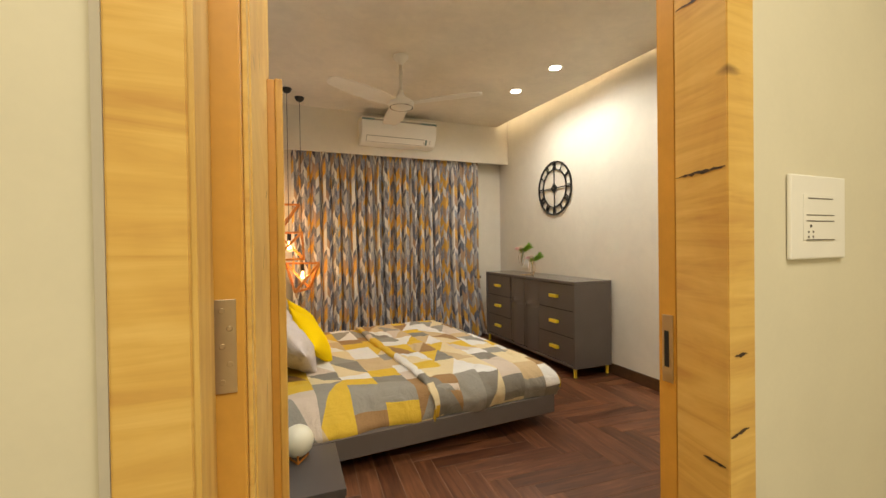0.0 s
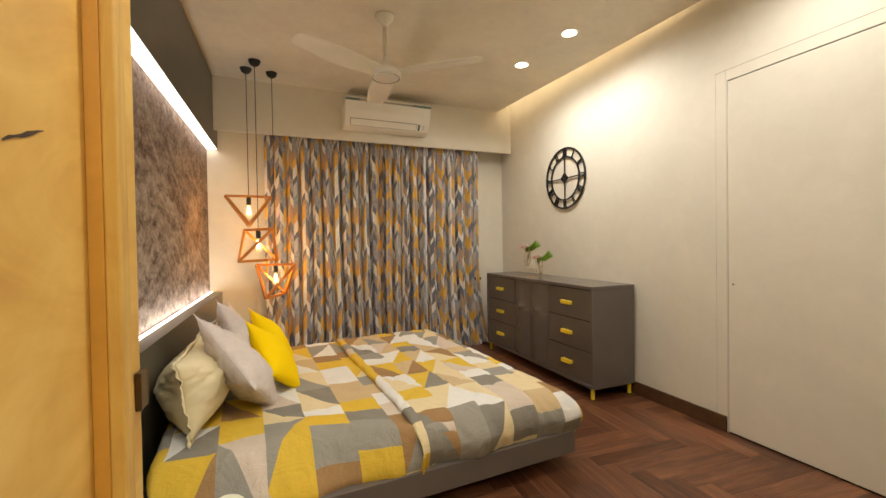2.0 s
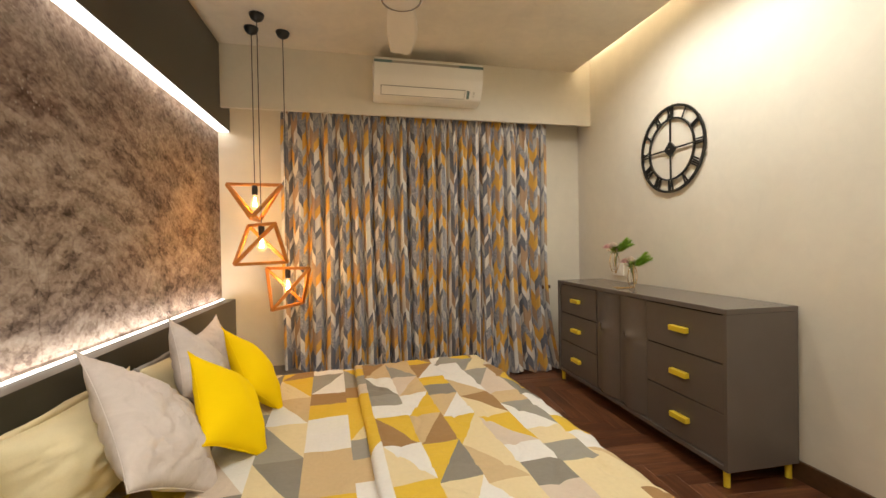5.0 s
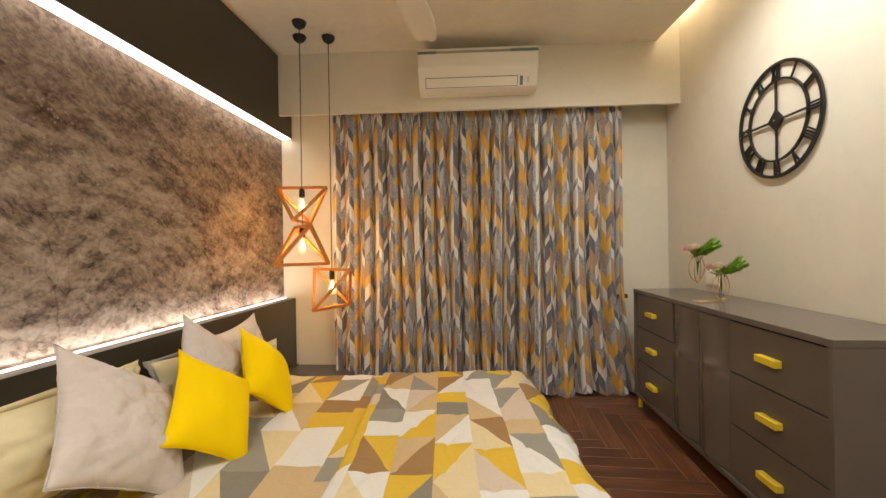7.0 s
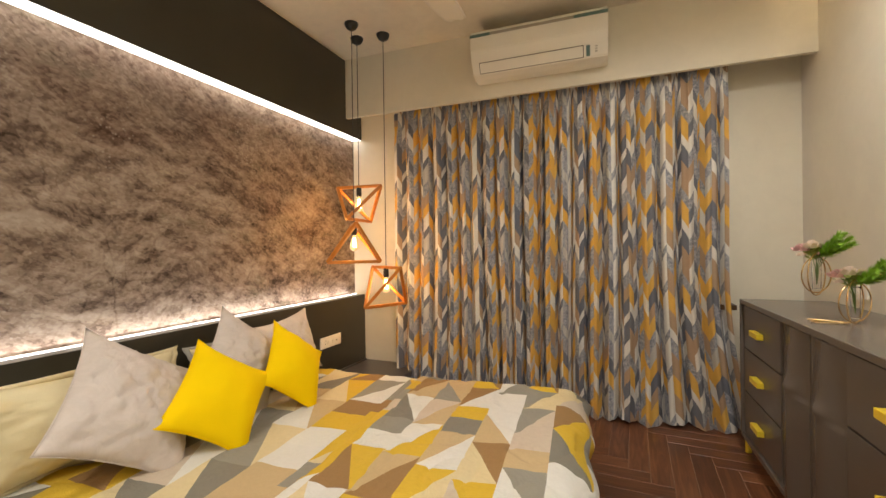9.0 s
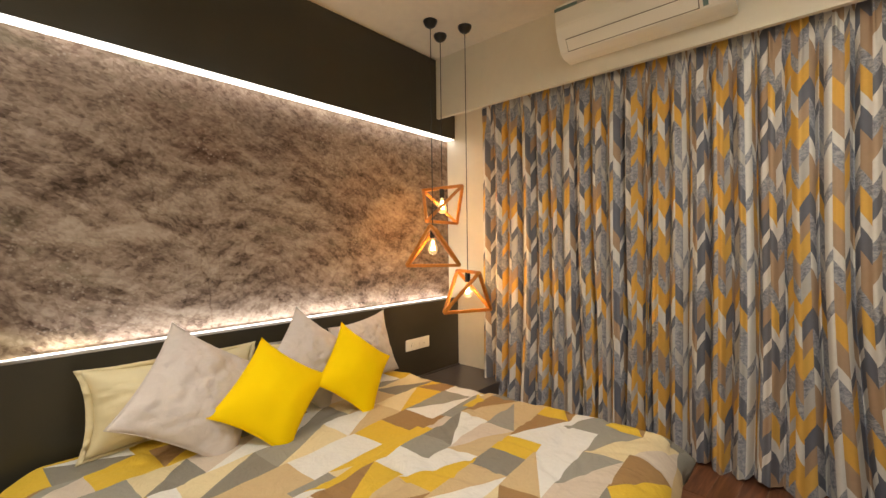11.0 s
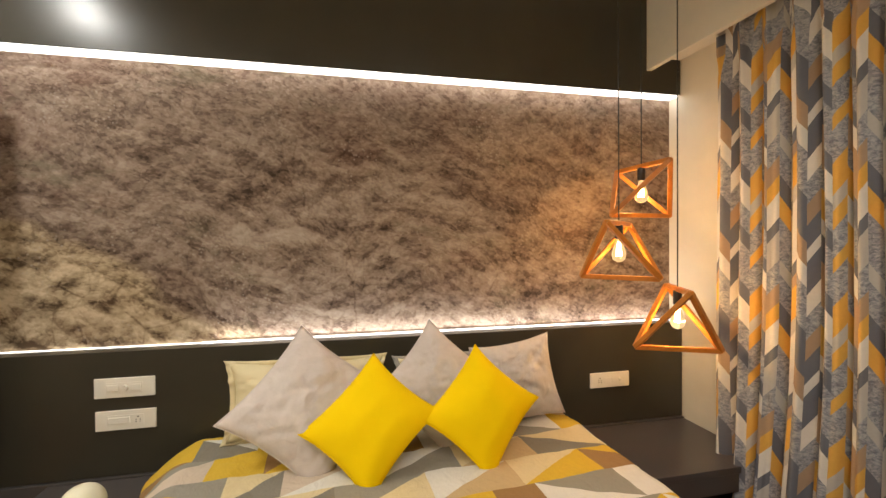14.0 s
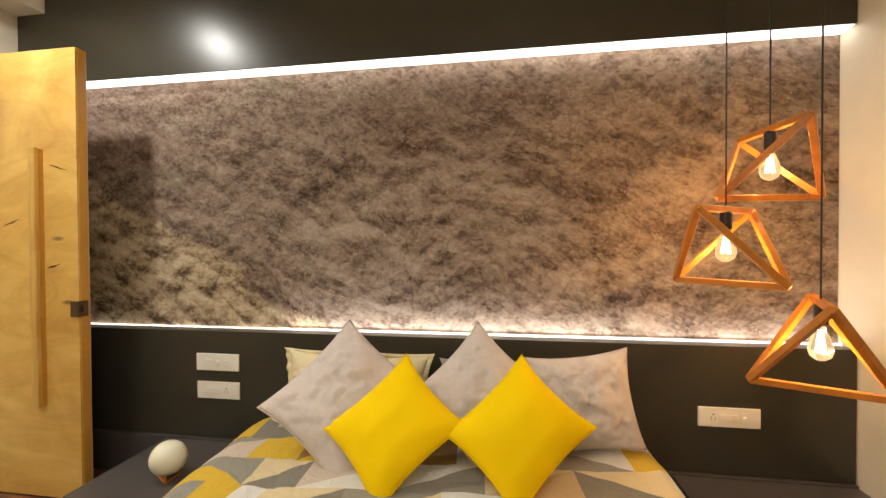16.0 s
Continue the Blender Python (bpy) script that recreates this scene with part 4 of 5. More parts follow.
pillow("cushion", *quad((0.410, 4.61, 0.732), (0.512, 4.272, 0.543), (0.665, 4.522, 0.345)), 0.155, M_MUST, "bright yellow cotton cushion on its corner before the grey cushions", "cushion", "yellow cushions", 7, wrinkle=0.0012)
pillow("cushion", *quad((0.384, 5.045, 0.744), (0.550, 4.722, 0.562), (0.652, 4.973, 0.345)), 0.155, M_MUST, "bright yellow cotton cushion on its corner by the far grey cushion", "cushion", "yellow cushions", 8, wrinkle=0.0012)

# ---- globe lamp ----
moon = empty("table_lamp", (0.410, 3.55, 0.2), "small white globe lamp on a wooden cross stand on the nightstand", "table lamp")
part("globe", lathe([(0.070 * math.sin(math.pi * k / 24), 0.086 - 0.070 * math.cos(math.pi * k / 24)) for k in range(25)], 40), M_MOON, moon, smooth=True)
for k in range(3):
    a = 2 * math.pi * k / 3 + 0.5
    b = a + 2 * math.pi / 3
    part("stand_bar", tube((0.05 * math.cos(a), 0.05 * math.sin(a), 0.005), (0.05 * math.cos(b), 0.05 * math.sin(b), 0.005), 0.0045, segs=6), M_LAMPWOOD, moon)
    part("stand_arm", tube((0.05 * math.cos(a), 0.05 * math.sin(a), 0.005), (0.05 * math.cos(a) * 1.0, 0.05 * math.sin(a) * 1.0, 0.045), 0.0045, segs=6), M_LAMPWOOD, moon)

# ---- pendants ----


def bar(bm, a, b, w, ref):
    a, b = Vector(a), Vector(b)
    d = (b - a).normalized()
    s = d.cross(Vector(ref)).normalized()
    t = s.cross(d)
    vs = []
    for p in (a, b):
        for i, j in ((-1, -1), (1, -1), (1, 1), (-1, 1)):
            vs.append(bm.verts.new(p + s * i * w * 0.5 + t * j * w * 0.5))
    for q in ((0, 1, 2, 3), (7, 6, 5, 4), (0, 4, 5, 1), (1, 5, 6, 2), (2, 6, 7, 3), (3, 7, 4, 0)):
        bm.faces.new([vs[k] for k in q])


def pendant(x, y, ztop, height, length, turn, label):
    ob = empty("pendant_lamp", (x, y, CEIL), label, "pendant lamp", "wooden frame pendants", turn)
    zt, zb = ztop - CEIL, ztop - height - CEIL
    L = length / 2 - 0.012
    T = [Vector((0, -L, zt - 0.011)), Vector((0, L, zt - 0.011))]
    B = [Vector((-L, 0, zb + 0.011)), Vector((L, 0, zb + 0.011))]
    part("rose", lathe([(0.0, -0.045), (0.018, -0.043), (0.034, -0.032), (0.044, -0.014), (0.047, 0.0), (0, 0.0)], 28), M_BLACK, ob, "black domed ceiling rose", smooth=True)
    part("cord", tube((0, 0, -0.04), (0, 0, zt - 0.02), 0.0028, segs=8), M_BLACK, ob)
    fr = part("frame", bmesh.new(), M_LAMPWOOD, ob, "stained wooden frame")
    for a, b in ((T[0], T[1]), (B[0], B[1]), (T[0], B[0]), (T[0], B[1]), (T[1], B[0]), (T[1], B[1])):
        bm = bmesh.new()
        bar(bm, a, b, 0.021, (a + b) / 2 - Vector((0, 0, (zt + zb) / 2)) + Vector((0.001, 0.002, 0.003)))
        bmesh.ops.bevel(bm, geom=bm.edges[:], offset=0.0015, segments=1, affect="EDGES")
        bmesh.ops.recalc_face_normals(bm, faces=bm.faces)
        part("bar", bm, M_LAMPWOOD, fr)
    part("socket", lathe([(0, zt - 0.018), (0.017, zt - 0.018), (0.0185, zt - 0.03), (0.0185, zt - 0.075), (0.016, zt - 0.082), (0, zt - 0.082)], 24), M_BLACK, ob, smooth=True)
    z0 = zt - 0.083
    bulb = part("bulb", lathe([(0.011, z0), (0.013, z0 - 0.012), (0.022, z0 - 0.034), (0.030, z0 - 0.060), (0.031, z0 - 0.078), (0.026, z0 - 0.094), (0.014, z0 - 0.104), (0.0, z0 - 0.108)], 28), M_BULB, ob, "amber glass filament bulb", smooth=True)
    bulb.visible_shadow = False
    fil = bmesh.new()
    for k in range(6):
        a = math.pi / 3 * k
        add_tube(fil, (0.004 * math.cos(a), 0.004 * math.sin(a), z0 - 0.016), (0.011 * math.cos(a + 0.4), 0.011 * math.sin(a + 0.4), z0 - 0.078), 0.0021, segs=5)
    part("filament", fil, M_FIL, bulb).visible_shadow = False
    point("pendant_light", (x, y, ztop - 0.083 - 0.05), 1.6, (1.0, 0.52, 0.17), 0.009)
    return ob


pendant(0.332, 5.883, 1.592, 0.262, 0.372, 95, "wooden tetrahedral frame pendant with glowing bulb, highest of three")
pendant(0.409, 5.705, 1.308, 0.272, 0.372, 39, "wooden tetrahedral frame pendant with glowing bulb, middle of three")
pendant(0.530, 5.913, 1.012, 0.290, 0.372, 64, "wooden tetrahedral frame pendant with glowing bulb, lowest of three")

# ---- curtains ----
C0, C1, CM = 0.445, 2.665, 1.57


def curtain(x0, x1, seed, label, flare):
    n = 300
    cols = [x0 + (x1 - x0) * i / n for i in range(n + 1)]
    lam = 0.104

    def yoff(x, z):
        k = noise.noise(Vector((x * 1.7, seed, 0)))
        k2 = noise.noise(Vector((x * 5.0, seed + 3, z * 0.5)))
        sway = noise.noise(Vector((x * 3.1, seed + 6, z * 0.9)))
        ph = 2 * math.pi * x / lam + 3.0 * k + 0.35 * math.sin(z * 1.3 + seed + x * 3) + 1.5 * sway * max(0.0, 1 - z / 2.1)
        depth = 0.043 + 0.013 * k2 + 0.006 * (1 - z / 2.2)
        s = math.sin(ph)
        body = depth * (1.0 - 1.9 * abs(math.sin(ph / 2)) ** 0.62 + 0.14 * math.sin(ph * 2.5 + k * 4))
        top = max(0.0, min(1.0, (z - 2.0) / 0.10))
        c = max(0.0, -math.cos(ph))
        pinch = -0.030 * c ** 7 + 0.012 * math.cos(ph * 5) * c ** 4
        return body * (1 - 0.80 * top) + pinch * top

    arc = [0.0]
    for a, b in zip(cols, cols[1:]):
        arc.append(arc[-1] + math.hypot(b - a, yoff(b, 1.2) - yoff(a, 1.2)) * 1.4)

    def place(i, j):
        x = x0 + (x1 - x0) * i
        z = 0.012 + (2.245 - 0.012) * j
        low = max(0.0, 1 - z / 1.0)
        X = x + flare * low ** 1.8 * 0.10 * max(0, (x - 2.2) / 0.45) + 0.010 * math.sin(z * 2 + x * 6) * (1 - j)
        Y = y_beam(x) + 0.088 + yoff(x, z) - 0.055 * low ** 2 * (0.5 + 0.5 * math.sin(x * 9 + seed))
        return (X, min(Y, y_north(x) - 0.006), z + 0.012 * math.sin(x * 22) * (1 - j))

    def cloth(i, j):
        return (arc[round(i * n)] + seed, j * 2.23)
    return grid_cloth("curtain", n, 44, place, cloth, M_CURTAIN, label=label, category="curtain", group="curtains")


curtain(C0, CM - 0.001, 1.0, "grey, mustard and brown geometric pleated curtain drawn beside the pendants", 0)
curtain(CM - 0.012, C1, 14.0, "grey, mustard and brown geometric pleated curtain drawn beside the dresser", 1)
rod = part("curtain_track", prism([(0.35, y_beam(0.35) + 0.075), (2.75, y_beam(2.75) + 0.075), (2.75, y_beam(2.75) + 0.1), (0.35, y_beam(0.35) + 0.1)], 2.247, 2.2615), M_WHITE, label="white curtain track fixed under the beam", category="curtain track")
sill = part("window_ledge", box((2.60, 6.318, 0.735), (2.705, 6.449, 0.765), 0.003), M_SKIRT, label="brown wooden ledge end behind the curtain beside the dresser", category="window ledge")

# ---- dresser ----
DX, DY0, DY1 = 2.662, 4.443, 6.09
dresser = empty("dresser", (2.87, 5.27, 0), "warm grey lacquered dresser with yellow handles and yellow legs", "dresser")
child_at(dresser, "carcass_top", box((DX, DY0, 0.806), (3.060, DY1, 0.831), 0.002), M_GREY, "glossy warm grey dresser top")
child_at(dresser, "carcass_side", box((DX, DY0, 0.083), (3.060, DY0 + 0.022, 0.8055), 0.002), M_GREY)
child_at(dresser, "carcass_side", box((DX, DY1 - 0.022, 0.083), (3.060, DY1, 0.8055), 0.002), M_GREY)
child_at(dresser, "carcass_bottom", box((DX, DY0 + 0.0225, 0.083), (3.060, DY1 - 0.0225, 0.108), 0.002), M_GREY)
# Near-black block, so that gaps between the fronts look shaded.
child_at(dresser, "back", box((DX + 0.03, DY0 + 0.0225, 0.1085), (3.059, DY1 - 0.0225, 0.8055)), M_DARK)
zs = [0.1105, 0.342, 0.573, 0.8035]
for y0, y1 in ((4.468, 4.998), (5.532, 6.065)):
    for z0, z1 in zip(zs, zs[1:]):
        d = empty("drawer", (DX + 0.012, (y0 + y1) / 2, z0), "", "")
        d.parent = dresser
        d.matrix_parent_inverse = dresser.matrix_basis.inverted()
        dm = dresser.matrix_basis
        w, h = (y1 - y0) / 2 - 0.002, z1 - z0 - 0.005
        part("front", box((0, -w, 0.0015), (0.017, w, h), 0.002), M_GREY, d)
        part("handle", box((-0.030, -0.057, h / 2 - 0.013), (-0.0005, 0.057, h / 2 + 0.015), 0.003), M_YELLOW, d, "yellow lacquered block handle")


def sculpted(y0, y1):
    z0, z1 = 0.112, 0.802
    bm = bmesh.new()
    nu, nv = 28, 70
    g = []
    for i in range(nu + 1):
        row = []
        for j in range(nv + 1):
            a, b = i / nu, j / nv
            centre = 0.50 - 0.22 * (b - 0.6) if b > 0.6 else 0.5
            w = 0.30 if b > 0.62 else 0.42
            bulge = 0.016 * math.exp(-((a - centre) / w) ** 2)
            dip = -0.013 * math.exp(-((a - 0.52) / 0.30) ** 2) * max(0, (b - 0.66) / 0.34) ** 0.6
            lip = 0.010 * math.exp(-((b - 0.655 - 0.35 * (a - 0.5) ** 2) / 0.035) ** 2) * math.exp(-((a - 0.52) / 0.22) ** 2)
            flute = 0.007 * math.cos(a * 2 * math.pi * 1.0 + math.pi)
            row.append(bm.verts.new((DX + 0.012 - bulge - dip - lip - flute, y0 + (y1 - y0) * a, z0 + (z1 - z0) * b)))
        g.append(row)
    for i in range(nu):
        for j in range(nv):
            bm.faces.new((g[i][j], g[i][j + 1], g[i + 1][j + 1], g[i + 1][j])).smooth = True
    ob = child_at(dresser, "door", bm, M_GREY, "sculpted grey door with a drop-shaped hollow")
    mod = ob.modifiers.new("thickness", "SOLIDIFY")
    mod.thickness, mod.offset = 0.012, -1


sculpted(5.002, 5.263)
sculpted(5.267, 5.528)
for lx, ly in ((2.688, 4.475), (3.035, 4.475), (2.688, 6.055), (3.035, 6.055)):
    child_at(dresser, "leg", tube((lx, ly, 0.004), (lx, ly, 0.0825), 0.0145, segs=20), M_YELLOW, "yellow round metal leg")

# ---- vase stand ----
vase = empty("vase_stand", (2.84, 5.35, 0.831), "twin gold wire ring vase with artificial flowers on the dresser", "vase")


def ring(cx, cy, cz, r, yaw, n=48):
    c, s = math.cos(yaw), math.sin(yaw)
    return [(cx + r * math.cos(2 * math.pi * k / n) * c, cy + r * math.cos(2 * math.pi * k / n) * s, cz + r * math.sin(2 * math.pi * k / n)) for k in range(n)]


for cx, cy, cz, r, yaw in ((0.0, -0.012, 0.084, 0.080, 0.9), (0.012, 0.018, 0.078, 0.074, 0.55), (-0.085, 0.06, 0.178, 0.080, 0.9), (-0.075, 0.09, 0.175, 0.070, 0.55)):
    part("ring", wire(ring(cx, cy, cz, r, yaw), 0.0026, 7, True), M_GOLD, vase, smooth=True)
part("foot", wire([(0.055 * math.cos(t) - 0.07, 0.02 * math.sin(t), 0.0035) for t in [math.pi * 2 * k / 40 for k in range(40)]], 0.0022, 7, True), M_GOLD, vase, smooth=True)
part("foot", wire([(-0.12 + 0.13 * k / 10, 0.05 - 0.05 * k / 10, 0.004) for k in range(11)], 0.0022, 7), M_GOLD, vase, smooth=True)


def posy(x, y, z, seed, name):
    rnd = random.Random(seed)
    part("glass_tube", lathe([(0, z), (0.014, z + 0.002), (0.015, z + 0.115), (0.0175, z + 0.12), (0.0165, z + 0.12), (0.0135, z + 0.11), (0.0125, z + 0.006), (0, z + 0.005)], 20, (x, y, 0)), M_TUBE, vase, smooth=True)
    bunch = part("bouquet", wire([(x, y, z + 0.02), (x, y, z + 0.14)], 0.0018, 6), M_STEM, vase, "artificial pink and peach flowers with feathery greenery")
    for k in range(5):
        a = rnd.uniform(0, 6.28)
        part("stem", wire([(x, y, z + 0.02), (x + 0.008 * math.cos(a), y + 0.008 * math.sin(a), z + 0.09), (x + 0.04 * math.cos(a), y + 0.04 * math.sin(a), z + 0.15)], 0.0013, 5), M_STEM, bunch)
    bm = bmesh.new()
    for br in range(7):
        az, el = -0.75 + 0.22 * (br - 3) + rnd.uniform(-0.1, 0.1), 0.45 + 0.2 * (br % 3)
        d = Vector((math.cos(az) * math.cos(el), math.sin(az) * math.cos(el), math.sin(el)))
        o = Vector((x, y, z + 0.125))
        for k in range(150):
            t = k / 150
            p = o + d * (0.018 + 0.105 * t)
            s = d.cross(Vector((rnd.uniform(-1, 1), rnd.uniform(-1, 1), rnd.uniform(-1, 1)))).normalized()
            q = p + (s * 0.8 + d * 0.9).normalized() * (0.036 - 0.014 * t)
            wv = s.cross(d) * 0.0032
            a, b, c = bm.verts.new(p - wv), bm.verts.new(p + wv), bm.verts.new(q)
            bm.faces.new((a, b, c))
    part("fern", bm, M_LEAF, bunch, "feathery dark green sprays")
    bm = bmesh.new()
    for k in range(22):
        a, t = rnd.uniform(0, 6.28), rnd.uniform(0.3, 1.2)
        o = Vector((x + rnd.uniform(-0.02, 0.01), y + rnd.uniform(-0.01, 0.03), z + rnd.uniform(0.11, 0.15)))
        d = Vector((math.cos(a), math.sin(a), t)).normalized()
        s = d.cross(Vector((0, 0, 1))).normalized()
        n_ = s.cross(d)
        l, w = rnd.uniform(0.035, 0.055), rnd.uniform(0.011, 0.018)
        pts = [o, o + d * l * 0.5 + s * w + n_ * 0.003, o + d * l, o + d * l * 0.5 - s * w + n_ * 0.003]
        bm.faces.new([bm.verts.new(p) for p in pts])
    part("leaf_cluster", bm, M_LIME, bunch, "pale green leaves")
    for k, (dx, dy, dz, r, mm) in enumerate(((-0.035, 0.035, 0.155, 0.024, M_PINK), (-0.010, 0.012, 0.166, 0.026, M_PEACH), (0.012, -0.014, 0.140, 0.012, M_PINK), (-0.045, 0.005, 0.135, 0.012, M_PEACH))):
        bm = bmesh.new()
        for ringk in range(4):
            m_ = 5 + ringk
            for q in range(m_):
                a = 6.283 * q / m_ + ringk
                rr = r * (0.25 + 0.25 * ringk)
                o = Vector((x + dx + rr * math.cos(a), y + dy + rr * math.sin(a), z + dz + r * (0.55 - 0.22 * ringk)))
                t = Vector((-math.sin(a), math.cos(a), 0)) * r * 0.42
                up = Vector((math.cos(a) * 0.35 * ringk * r * 0.5, math.sin(a) * 0.35 * ringk * r * 0.5, r * 0.6))
                bm.faces.new([bm.verts.new(p) for p in (o - t, o + t, o + t * 0.7 + up, o - t * 0.7 + up)])
        part("flower", bm, mm, bunch, "small blossom with layered petals")


posy(0.006, 0.003, 0.018, 3, "a")
posy(-0.080, 0.075, 0.118, 5, "b")

# ---- clock ----
clock = empty("wall_clock", (3.0745, 5.255, 1.752), "black skeleton wall clock with roman numerals", "clock")
R1, R2 = 0.287, 0.205


def flat_ring(r0, r1, x0, x1, n=96):
    bm = bmesh.new()
    vs = []
    for k in range(n):
        a = 2 * math.pi * k / n
        vs.append([bm.verts.new((x, r * math.sin(a), r * math.cos(a))) for x, r in ((x0, r0), (x0, r1), (x1, r1), (x1, r0))])
    for k in range(n):
        p, q = vs[k], vs[(k + 1) % n]
        for i in range(4):
            j = (i + 1) % 4
            bm.faces.new((p[i], p[j], q[j], q[i]))
    bmesh.ops.recalc_face_normals(bm, faces=bm.faces)
    return bm


part("outer_ring", flat_ring(R1 - 0.015, R1, -0.018, -0.006), M_BLACK, clock)
part("inner_ring", flat_ring(R2 - 0.010, R2, -0.018, -0.006), M_BLACK, clock)
for k in range(4):
    c, s = round(math.cos(math.pi / 2 * k)), round(math.sin(math.pi / 2 * k))
    a, b = 0.03, R2 - 0.004
    lo = (-0.017, min(a * s, b * s) - 0.0045 * abs(c), min(a * c, b * c) - 0.0045 * abs(s))
    hi = (-0.009, max(a * s, b * s) + 0.0045 * abs(c), max(a * c, b * c) + 0.0045 * abs(s))
    part("spoke", box(lo, hi), M_BLACK, clock)
hub = bmesh.new()
add_box(hub, (-0.021, -0.037, -0.037), (-0.007, 0.037, 0.037), 0.002)
bmesh.ops.rotate(hub, cent=(0, 0, 0), matrix=Matrix.Rotation(radians(45), 3, "X"), verts=hub.verts)
part("hub", hub, M_BLACK, clock)
part("spindle", tube((-0.0212, 0, 0), (-0.027, 0, 0), 0.004, segs=12), M_STEEL, clock)
part("spacer", tube((-0.0068, 0, 0), (-0.0002, 0, 0), 0.02, segs=16), M_BLACK, clock)
NUMERALS = ["XII", "I", "II", "III", "IIII", "V", "VI", "VII", "VIII", "IX", "X", "XI"]
for k, text in enumerate(NUMERALS):
    bm = bmesh.new()
    widths = {"I": 0.014, "V": 0.032, "X": 0.032}
    total = sum(widths[c] for c in text)
    pos = -total / 2
    h0, h1 = R2 - 0.004, R1 - 0.011
    for ch in text:
        w = widths[ch]
        mid = pos + w / 2
        segs = {"I": [((mid, h0), (mid, h1))], "V": [((mid, h0), (mid - w * 0.4, h1)), ((mid, h0), (mid + w * 0.4, h1))], "X": [((mid - w * 0.4, h0), (mid + w * 0.4, h1)), ((mid + w * 0.4, h0), (mid - w * 0.4, h1))]}[ch]
        for (ya, za), (yb, zb) in segs:
            bar(bm, (-0.0125, -ya, za), (-0.0125, -yb, zb), 0.0075, (1, 0, 0))
        pos += w
    bmesh.ops.rotate(bm, cent=(0, 0, 0), matrix=Matrix.Rotation(2 * math.pi * k / 12, 3, "X"), verts=bm.verts)
    part("numeral", bm, M_BLACK, clock)

# ---- air conditioner ----
ac = empty("air_conditioner", (1.577, y_beam(1.577) - 0.0008, 2.278), "white split air conditioner with teal stripes above the curtain", "air conditioner", turn=1.95)
prof = [(0.0, 0.0), (-0.085, 0.0), (-0.135, 0.018), (-0.178, 0.085), (-0.205, 0.150), (-0.212, 0.262), (-0.195, 0.282), (-0.150, 0.288), (0.0, 0.288)]
bm = bmesh.new()
sides = []
for x in (-0.425, 0.425):
    sides.append([bm.verts.new((x, y, z)) for y, z in prof])
bm.faces.new(sides[0])
bm.faces.new(sides[1][::-1])
for i in range(len(prof)):
    j = (i + 1) % len(prof)
    bm.faces.new((sides[0][i], sides[1][i], sides[1][j], sides[0][j]))
bmesh.ops.recalc_face_normals(bm, faces=bm.faces)
bmesh.ops.bevel(bm, geom=bm.edges[:], offset=0.006, segments=2, affect="EDGES")
body_ = part("casing", bm, M_WHITE, ac)


def on_slope(y0, z0, y1, z1, x0, x1, lift, thick):
    d = Vector((0, y1 - y0, z1 - z0))
    n_ = Vector((0, -(z1 - z0), (y1 - y0))).normalized()
    if n_.y > 0:
        n_ = -n_
    bm = bmesh.new()
    vs = []
    for x in (x0, x1):
        for y, z in ((y0, z0), (y1, z1)):
            for l in (lift, lift + thick):
                vs.append(bm.verts.new(Vector((x, y, z)) + n_ * l))
    for q in ((0, 1, 3, 2), (4, 6, 7, 5), (0, 4, 5, 1), (2, 3, 7, 6), (0, 2, 6, 4), (1, 5, 7, 3)):
        bm.faces.new([vs[k] for k in q])
    bmesh.ops.recalc_face_normals(bm, faces=bm.faces)
    return bm


# Dark plate under the louvre paints the shade of its gap.
part("louvre_gap", on_slope(-0.138, 0.022, -0.176, 0.082, -0.375, 0.285, 0.0005, 0.001), M_SLOT, ac)
part("louvre", on_slope(-0.1402, 0.0255, -0.1742, 0.0785, -0.371, 0.281, 0.002, 0.004), M_WHITE, ac, "closed white louvre")
part("display", on_slope(-0.140, 0.026, -0.174, 0.079, 0.300, 0.322, 0.001, 0.0015), M_TEAL, ac)
for k in range(3):
    part("icon", on_slope(-0.150 - 0.008 * k, 0.042 + 0.012 * k, -0.153 - 0.008 * k, 0.047 + 0.012 * k, 0.350, 0.366, 0.001, 0.001), M_GREYLINE, ac)
part("stripe", box((-0.4255, -0.2135, 0.236), (-0.29, -0.2121, 0.256)), M_TEAL, ac)
part("stripe", box((0.23, -0.2135, 0.236), (0.4255, -0.2121, 0.256)), M_TEAL, ac)
part("stripe_middle", box((-0.289, -0.2132, 0.237), (0.229, -0.2120, 0.255)), M_GREYLINE, ac)

# ---- ceiling fan ----
fan = empty("ceiling_fan", (1.242, 4.715, CEIL), "cream three-bladed ceiling fan with a chrome ringed hub", "ceiling fan")
part("canopy", lathe([(0, 0), (0.058, 0.0), (0.060, -0.012), (0.045, -0.035), (0.024, -0.055), (0.019, -0.075), (0, -0.075)], 36), M_FAN, fan, smooth=True)
part("rod", tube((0, 0, -0.07), (0, 0, -0.285), 0.0135, segs=20), M_FAN, fan, smooth=True)
part("neck", lathe([(0, -0.27), (0.018, -0.27), (0.021, -0.295), (0.040, -0.325), (0.075, -0.345), (0.098, -0.36), (0.100, -0.395), (0.092, -0.402), (0, -0.402)], 44), M_FAN, fan, smooth=True)
part("trim_ring", lathe([(0.083, -0.4025), (0.090, -0.406), (0.092, -0.4025)], 48), M_CHROME, fan, "chrome ring", smooth=True)
part("hub_cover", lathe([(0.082, -0.4025), (0.078, -0.4075), (0.0, -0.411)], 44), M_FAN, fan, smooth=True)
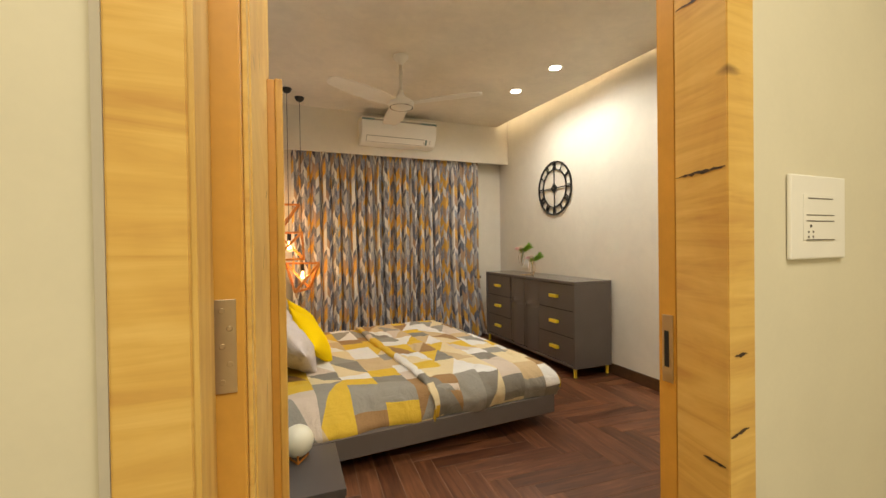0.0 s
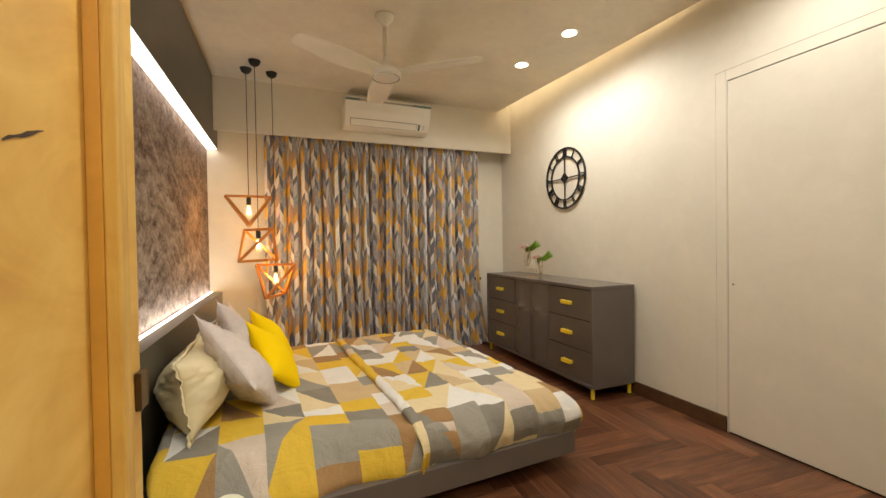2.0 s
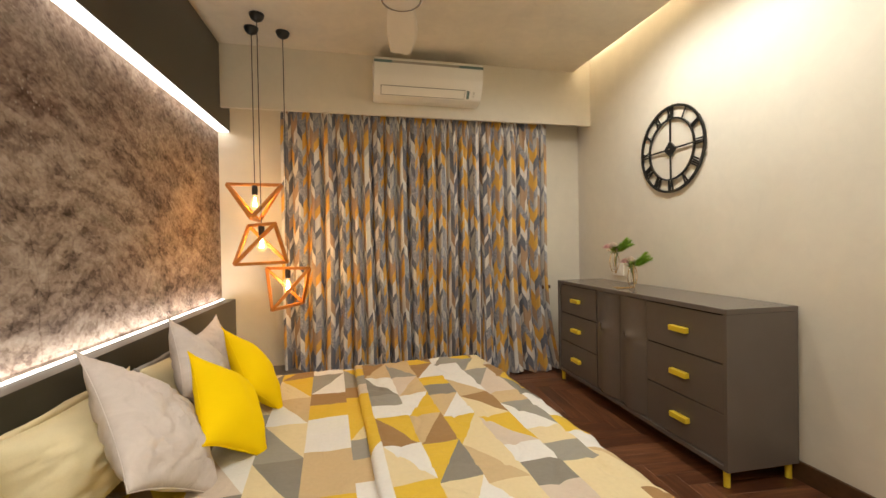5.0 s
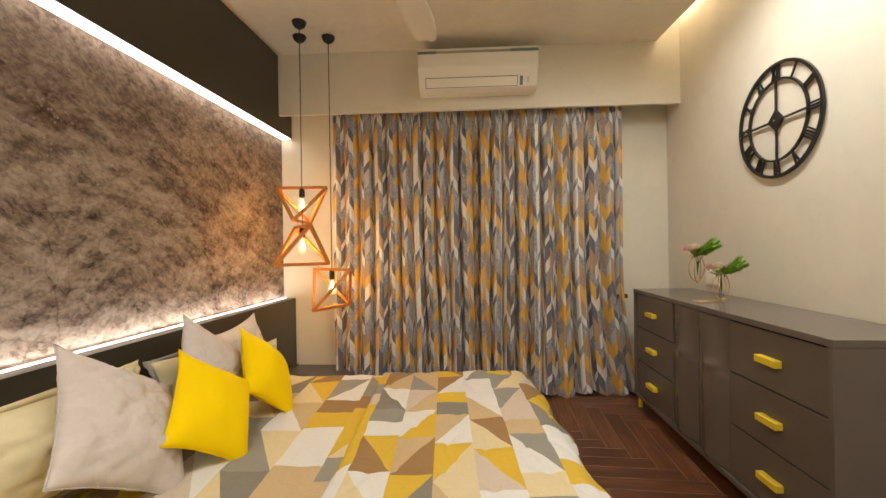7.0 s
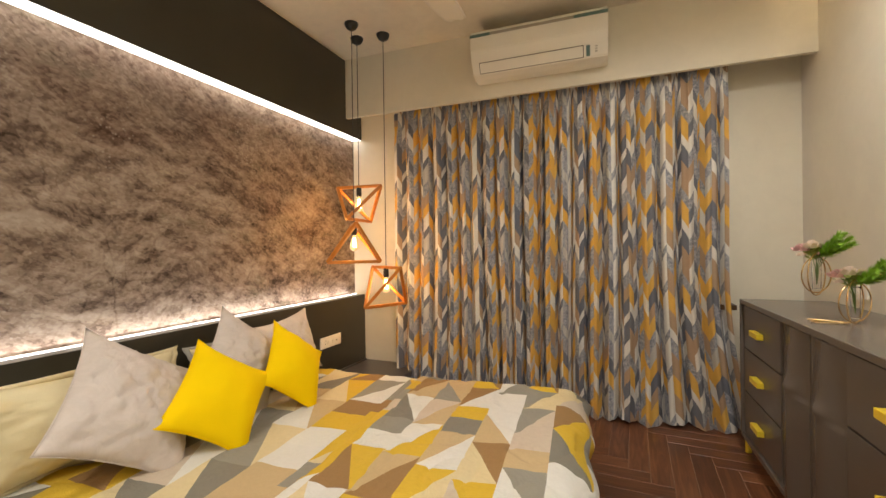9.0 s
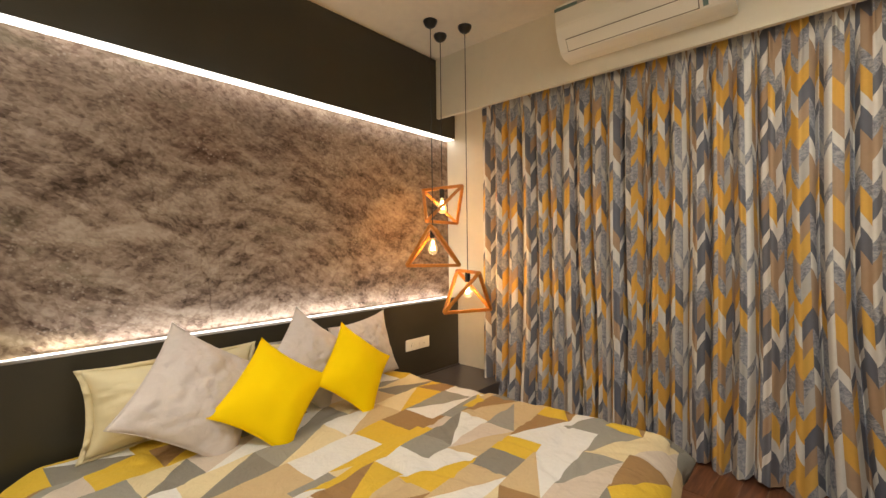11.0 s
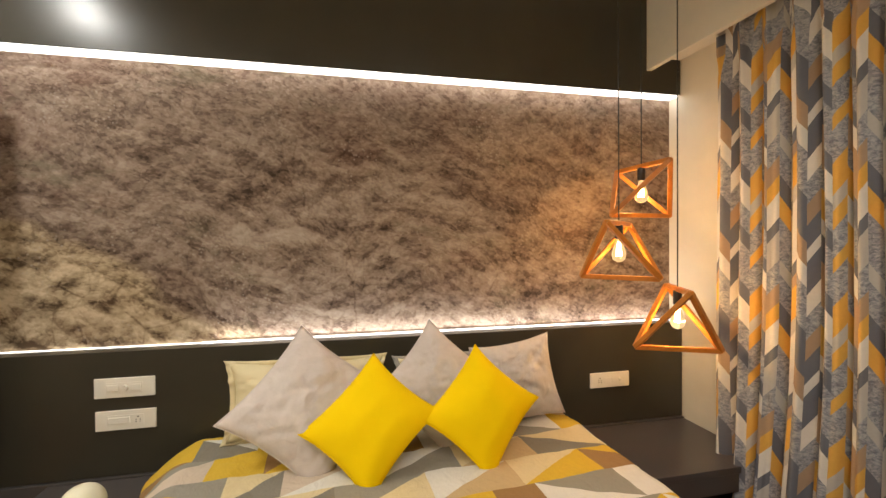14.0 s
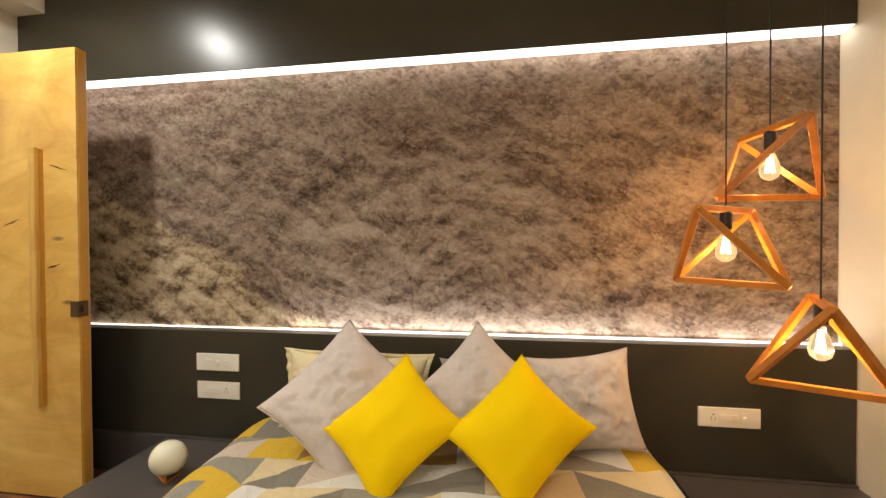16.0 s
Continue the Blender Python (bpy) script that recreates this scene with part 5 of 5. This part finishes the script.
for k in range(3):
    bm = bmesh.new()
    NB, MB = 26, 10
    g = []
    for i in range(NB + 1):
        t = i / NB
        r = 0.06 + 0.575 * t
        chord = 0.115 + 0.050 * math.sin(min(1, t * 1.6) * math.pi / 2) - 0.050 * max(0, (t - 0.45) / 0.55) ** 1.6
        if t > 0.965:
            chord *= math.sqrt(max(0.25, 1 - ((t - 0.965) / 0.037) ** 2))
        sweep = 0.035 * t * t - 0.02 * t
        tilt = radians(-13 + 6 * t)
        row = []
        for j in range(MB + 1):
            s = j / MB - 0.5
            yy = s * chord + sweep
            zz = -0.372 + 0.018 * t - math.sin(tilt) * s * chord + 0.010 * (1 - 4 * s * s)
            row.append(bm.verts.new((r, yy, zz)))
        g.append(row)
    for i in range(NB):
        for j in range(MB):
            bm.faces.new((g[i][j], g[i + 1][j], g[i + 1][j + 1], g[i][j + 1])).smooth = True
    bl = part("blade", bm, M_FAN, fan, "swept cream blade")
    bl.matrix_basis = pose(0, 0, 0, 0, 0, 84 + 120 * k)
    mod = bl.modifiers.new("thickness", "SOLIDIFY")
    mod.thickness = 0.006

# ---- downlights ----
# The fixture at (2.53, 3.2) is added; no downlight is seen there.
for lx, ly in DOWNLIGHTS:
    dl = empty("ceiling_light", (lx, ly, CEIL), "round recessed white downlight, lit", "ceiling light", "downlights")
    part("rim", lathe([(0.046, -0.0015), (0.050, -0.005), (0.060, -0.004), (0.062, 0.0)], 40), M_WHITE, dl, smooth=True)
    part("lens", lathe([(0.0, -0.003), (0.0455, -0.003)], 40), M_DISC, dl, "glowing lens")

# ---- herringbone floor ----
PW, PL, GAP = 0.10, 0.60, 0.003
FLOOR_TURN = -2.5
floor_ob = bpy.data.objects["floor"]
pm = bpy.data.meshes.new("plank")
bm = bmesh.new()
add_box(bm, (GAP / 2 - PL / 2, GAP / 2 - PW / 2, -0.008), (PL / 2 - GAP / 2, PW / 2 - GAP / 2, 0.0), 0.0012, 1)
bm.to_mesh(pm)
bm.free()
pm.materials.append(M_PLANK)
OX, OY = 2.0, 3.85
cuts = {}


def plank(cx, cy, vertical):
    place = pose(2.0, 3.85, 0, 0, 0, FLOOR_TURN) @ pose(cx - 2.0, cy - 3.85, 0, 0, 0, 90 if vertical else 0)
    corners = [place @ Vector((sx * PL / 2, sy * PW / 2, 0)) for sx in (-1, 1) for sy in (-1, 1)]
    fx0, fx1, fy0, fy1 = 0.0, 3.07, 2.26, 6.36
    xs, ys = [c.x for c in corners], [c.y for c in corners]
    if max(xs) <= fx0 or min(xs) >= fx1 or max(ys) <= fy0 or min(ys) >= fy1:
        return
    if min(xs) >= fx0 and max(xs) <= fx1 and min(ys) >= fy0 and max(ys) <= fy1:
        ob = new("plank", pm)
    else:
        bm = bmesh.new()
        add_box(bm, (GAP / 2 - PL / 2, GAP / 2 - PW / 2, -0.008), (PL / 2 - GAP / 2, PW / 2 - GAP / 2, 0.0), 0.0012, 1)
        back = place.inverted()
        for at, out in (((fx0, 0, 0), (-1, 0, 0)), ((fx1, 0, 0), (1, 0, 0)), ((0, fy0, 0), (0, -1, 0)), ((0, fy1, 0), (0, 1, 0))):
            bmesh.ops.bisect_plane(bm, geom=bm.verts[:] + bm.edges[:] + bm.faces[:], plane_co=back @ Vector(at), plane_no=back.to_3x3() @ Vector(out), clear_outer=True)
        if not bm.faces:
            return
        me = bpy.data.meshes.new("plank")
        bm.to_mesh(me)
        bm.free()
        me.materials.append(M_PLANK)
        ob = new("plank", me)
    ob.matrix_basis = place
    ob.parent = floor_ob


for m_ in range(-8, 9):
    for k in range(-60, 61):
        bx, by = OX + k * PW + m_ * PL, OY - k * PW + m_ * PL
        if -1 < bx < 4.2 and 1 < by < 7.6:
            plank(bx + PL / 2, by + PW / 2, False)
            plank(bx + PW / 2, by - PL / 2, True)
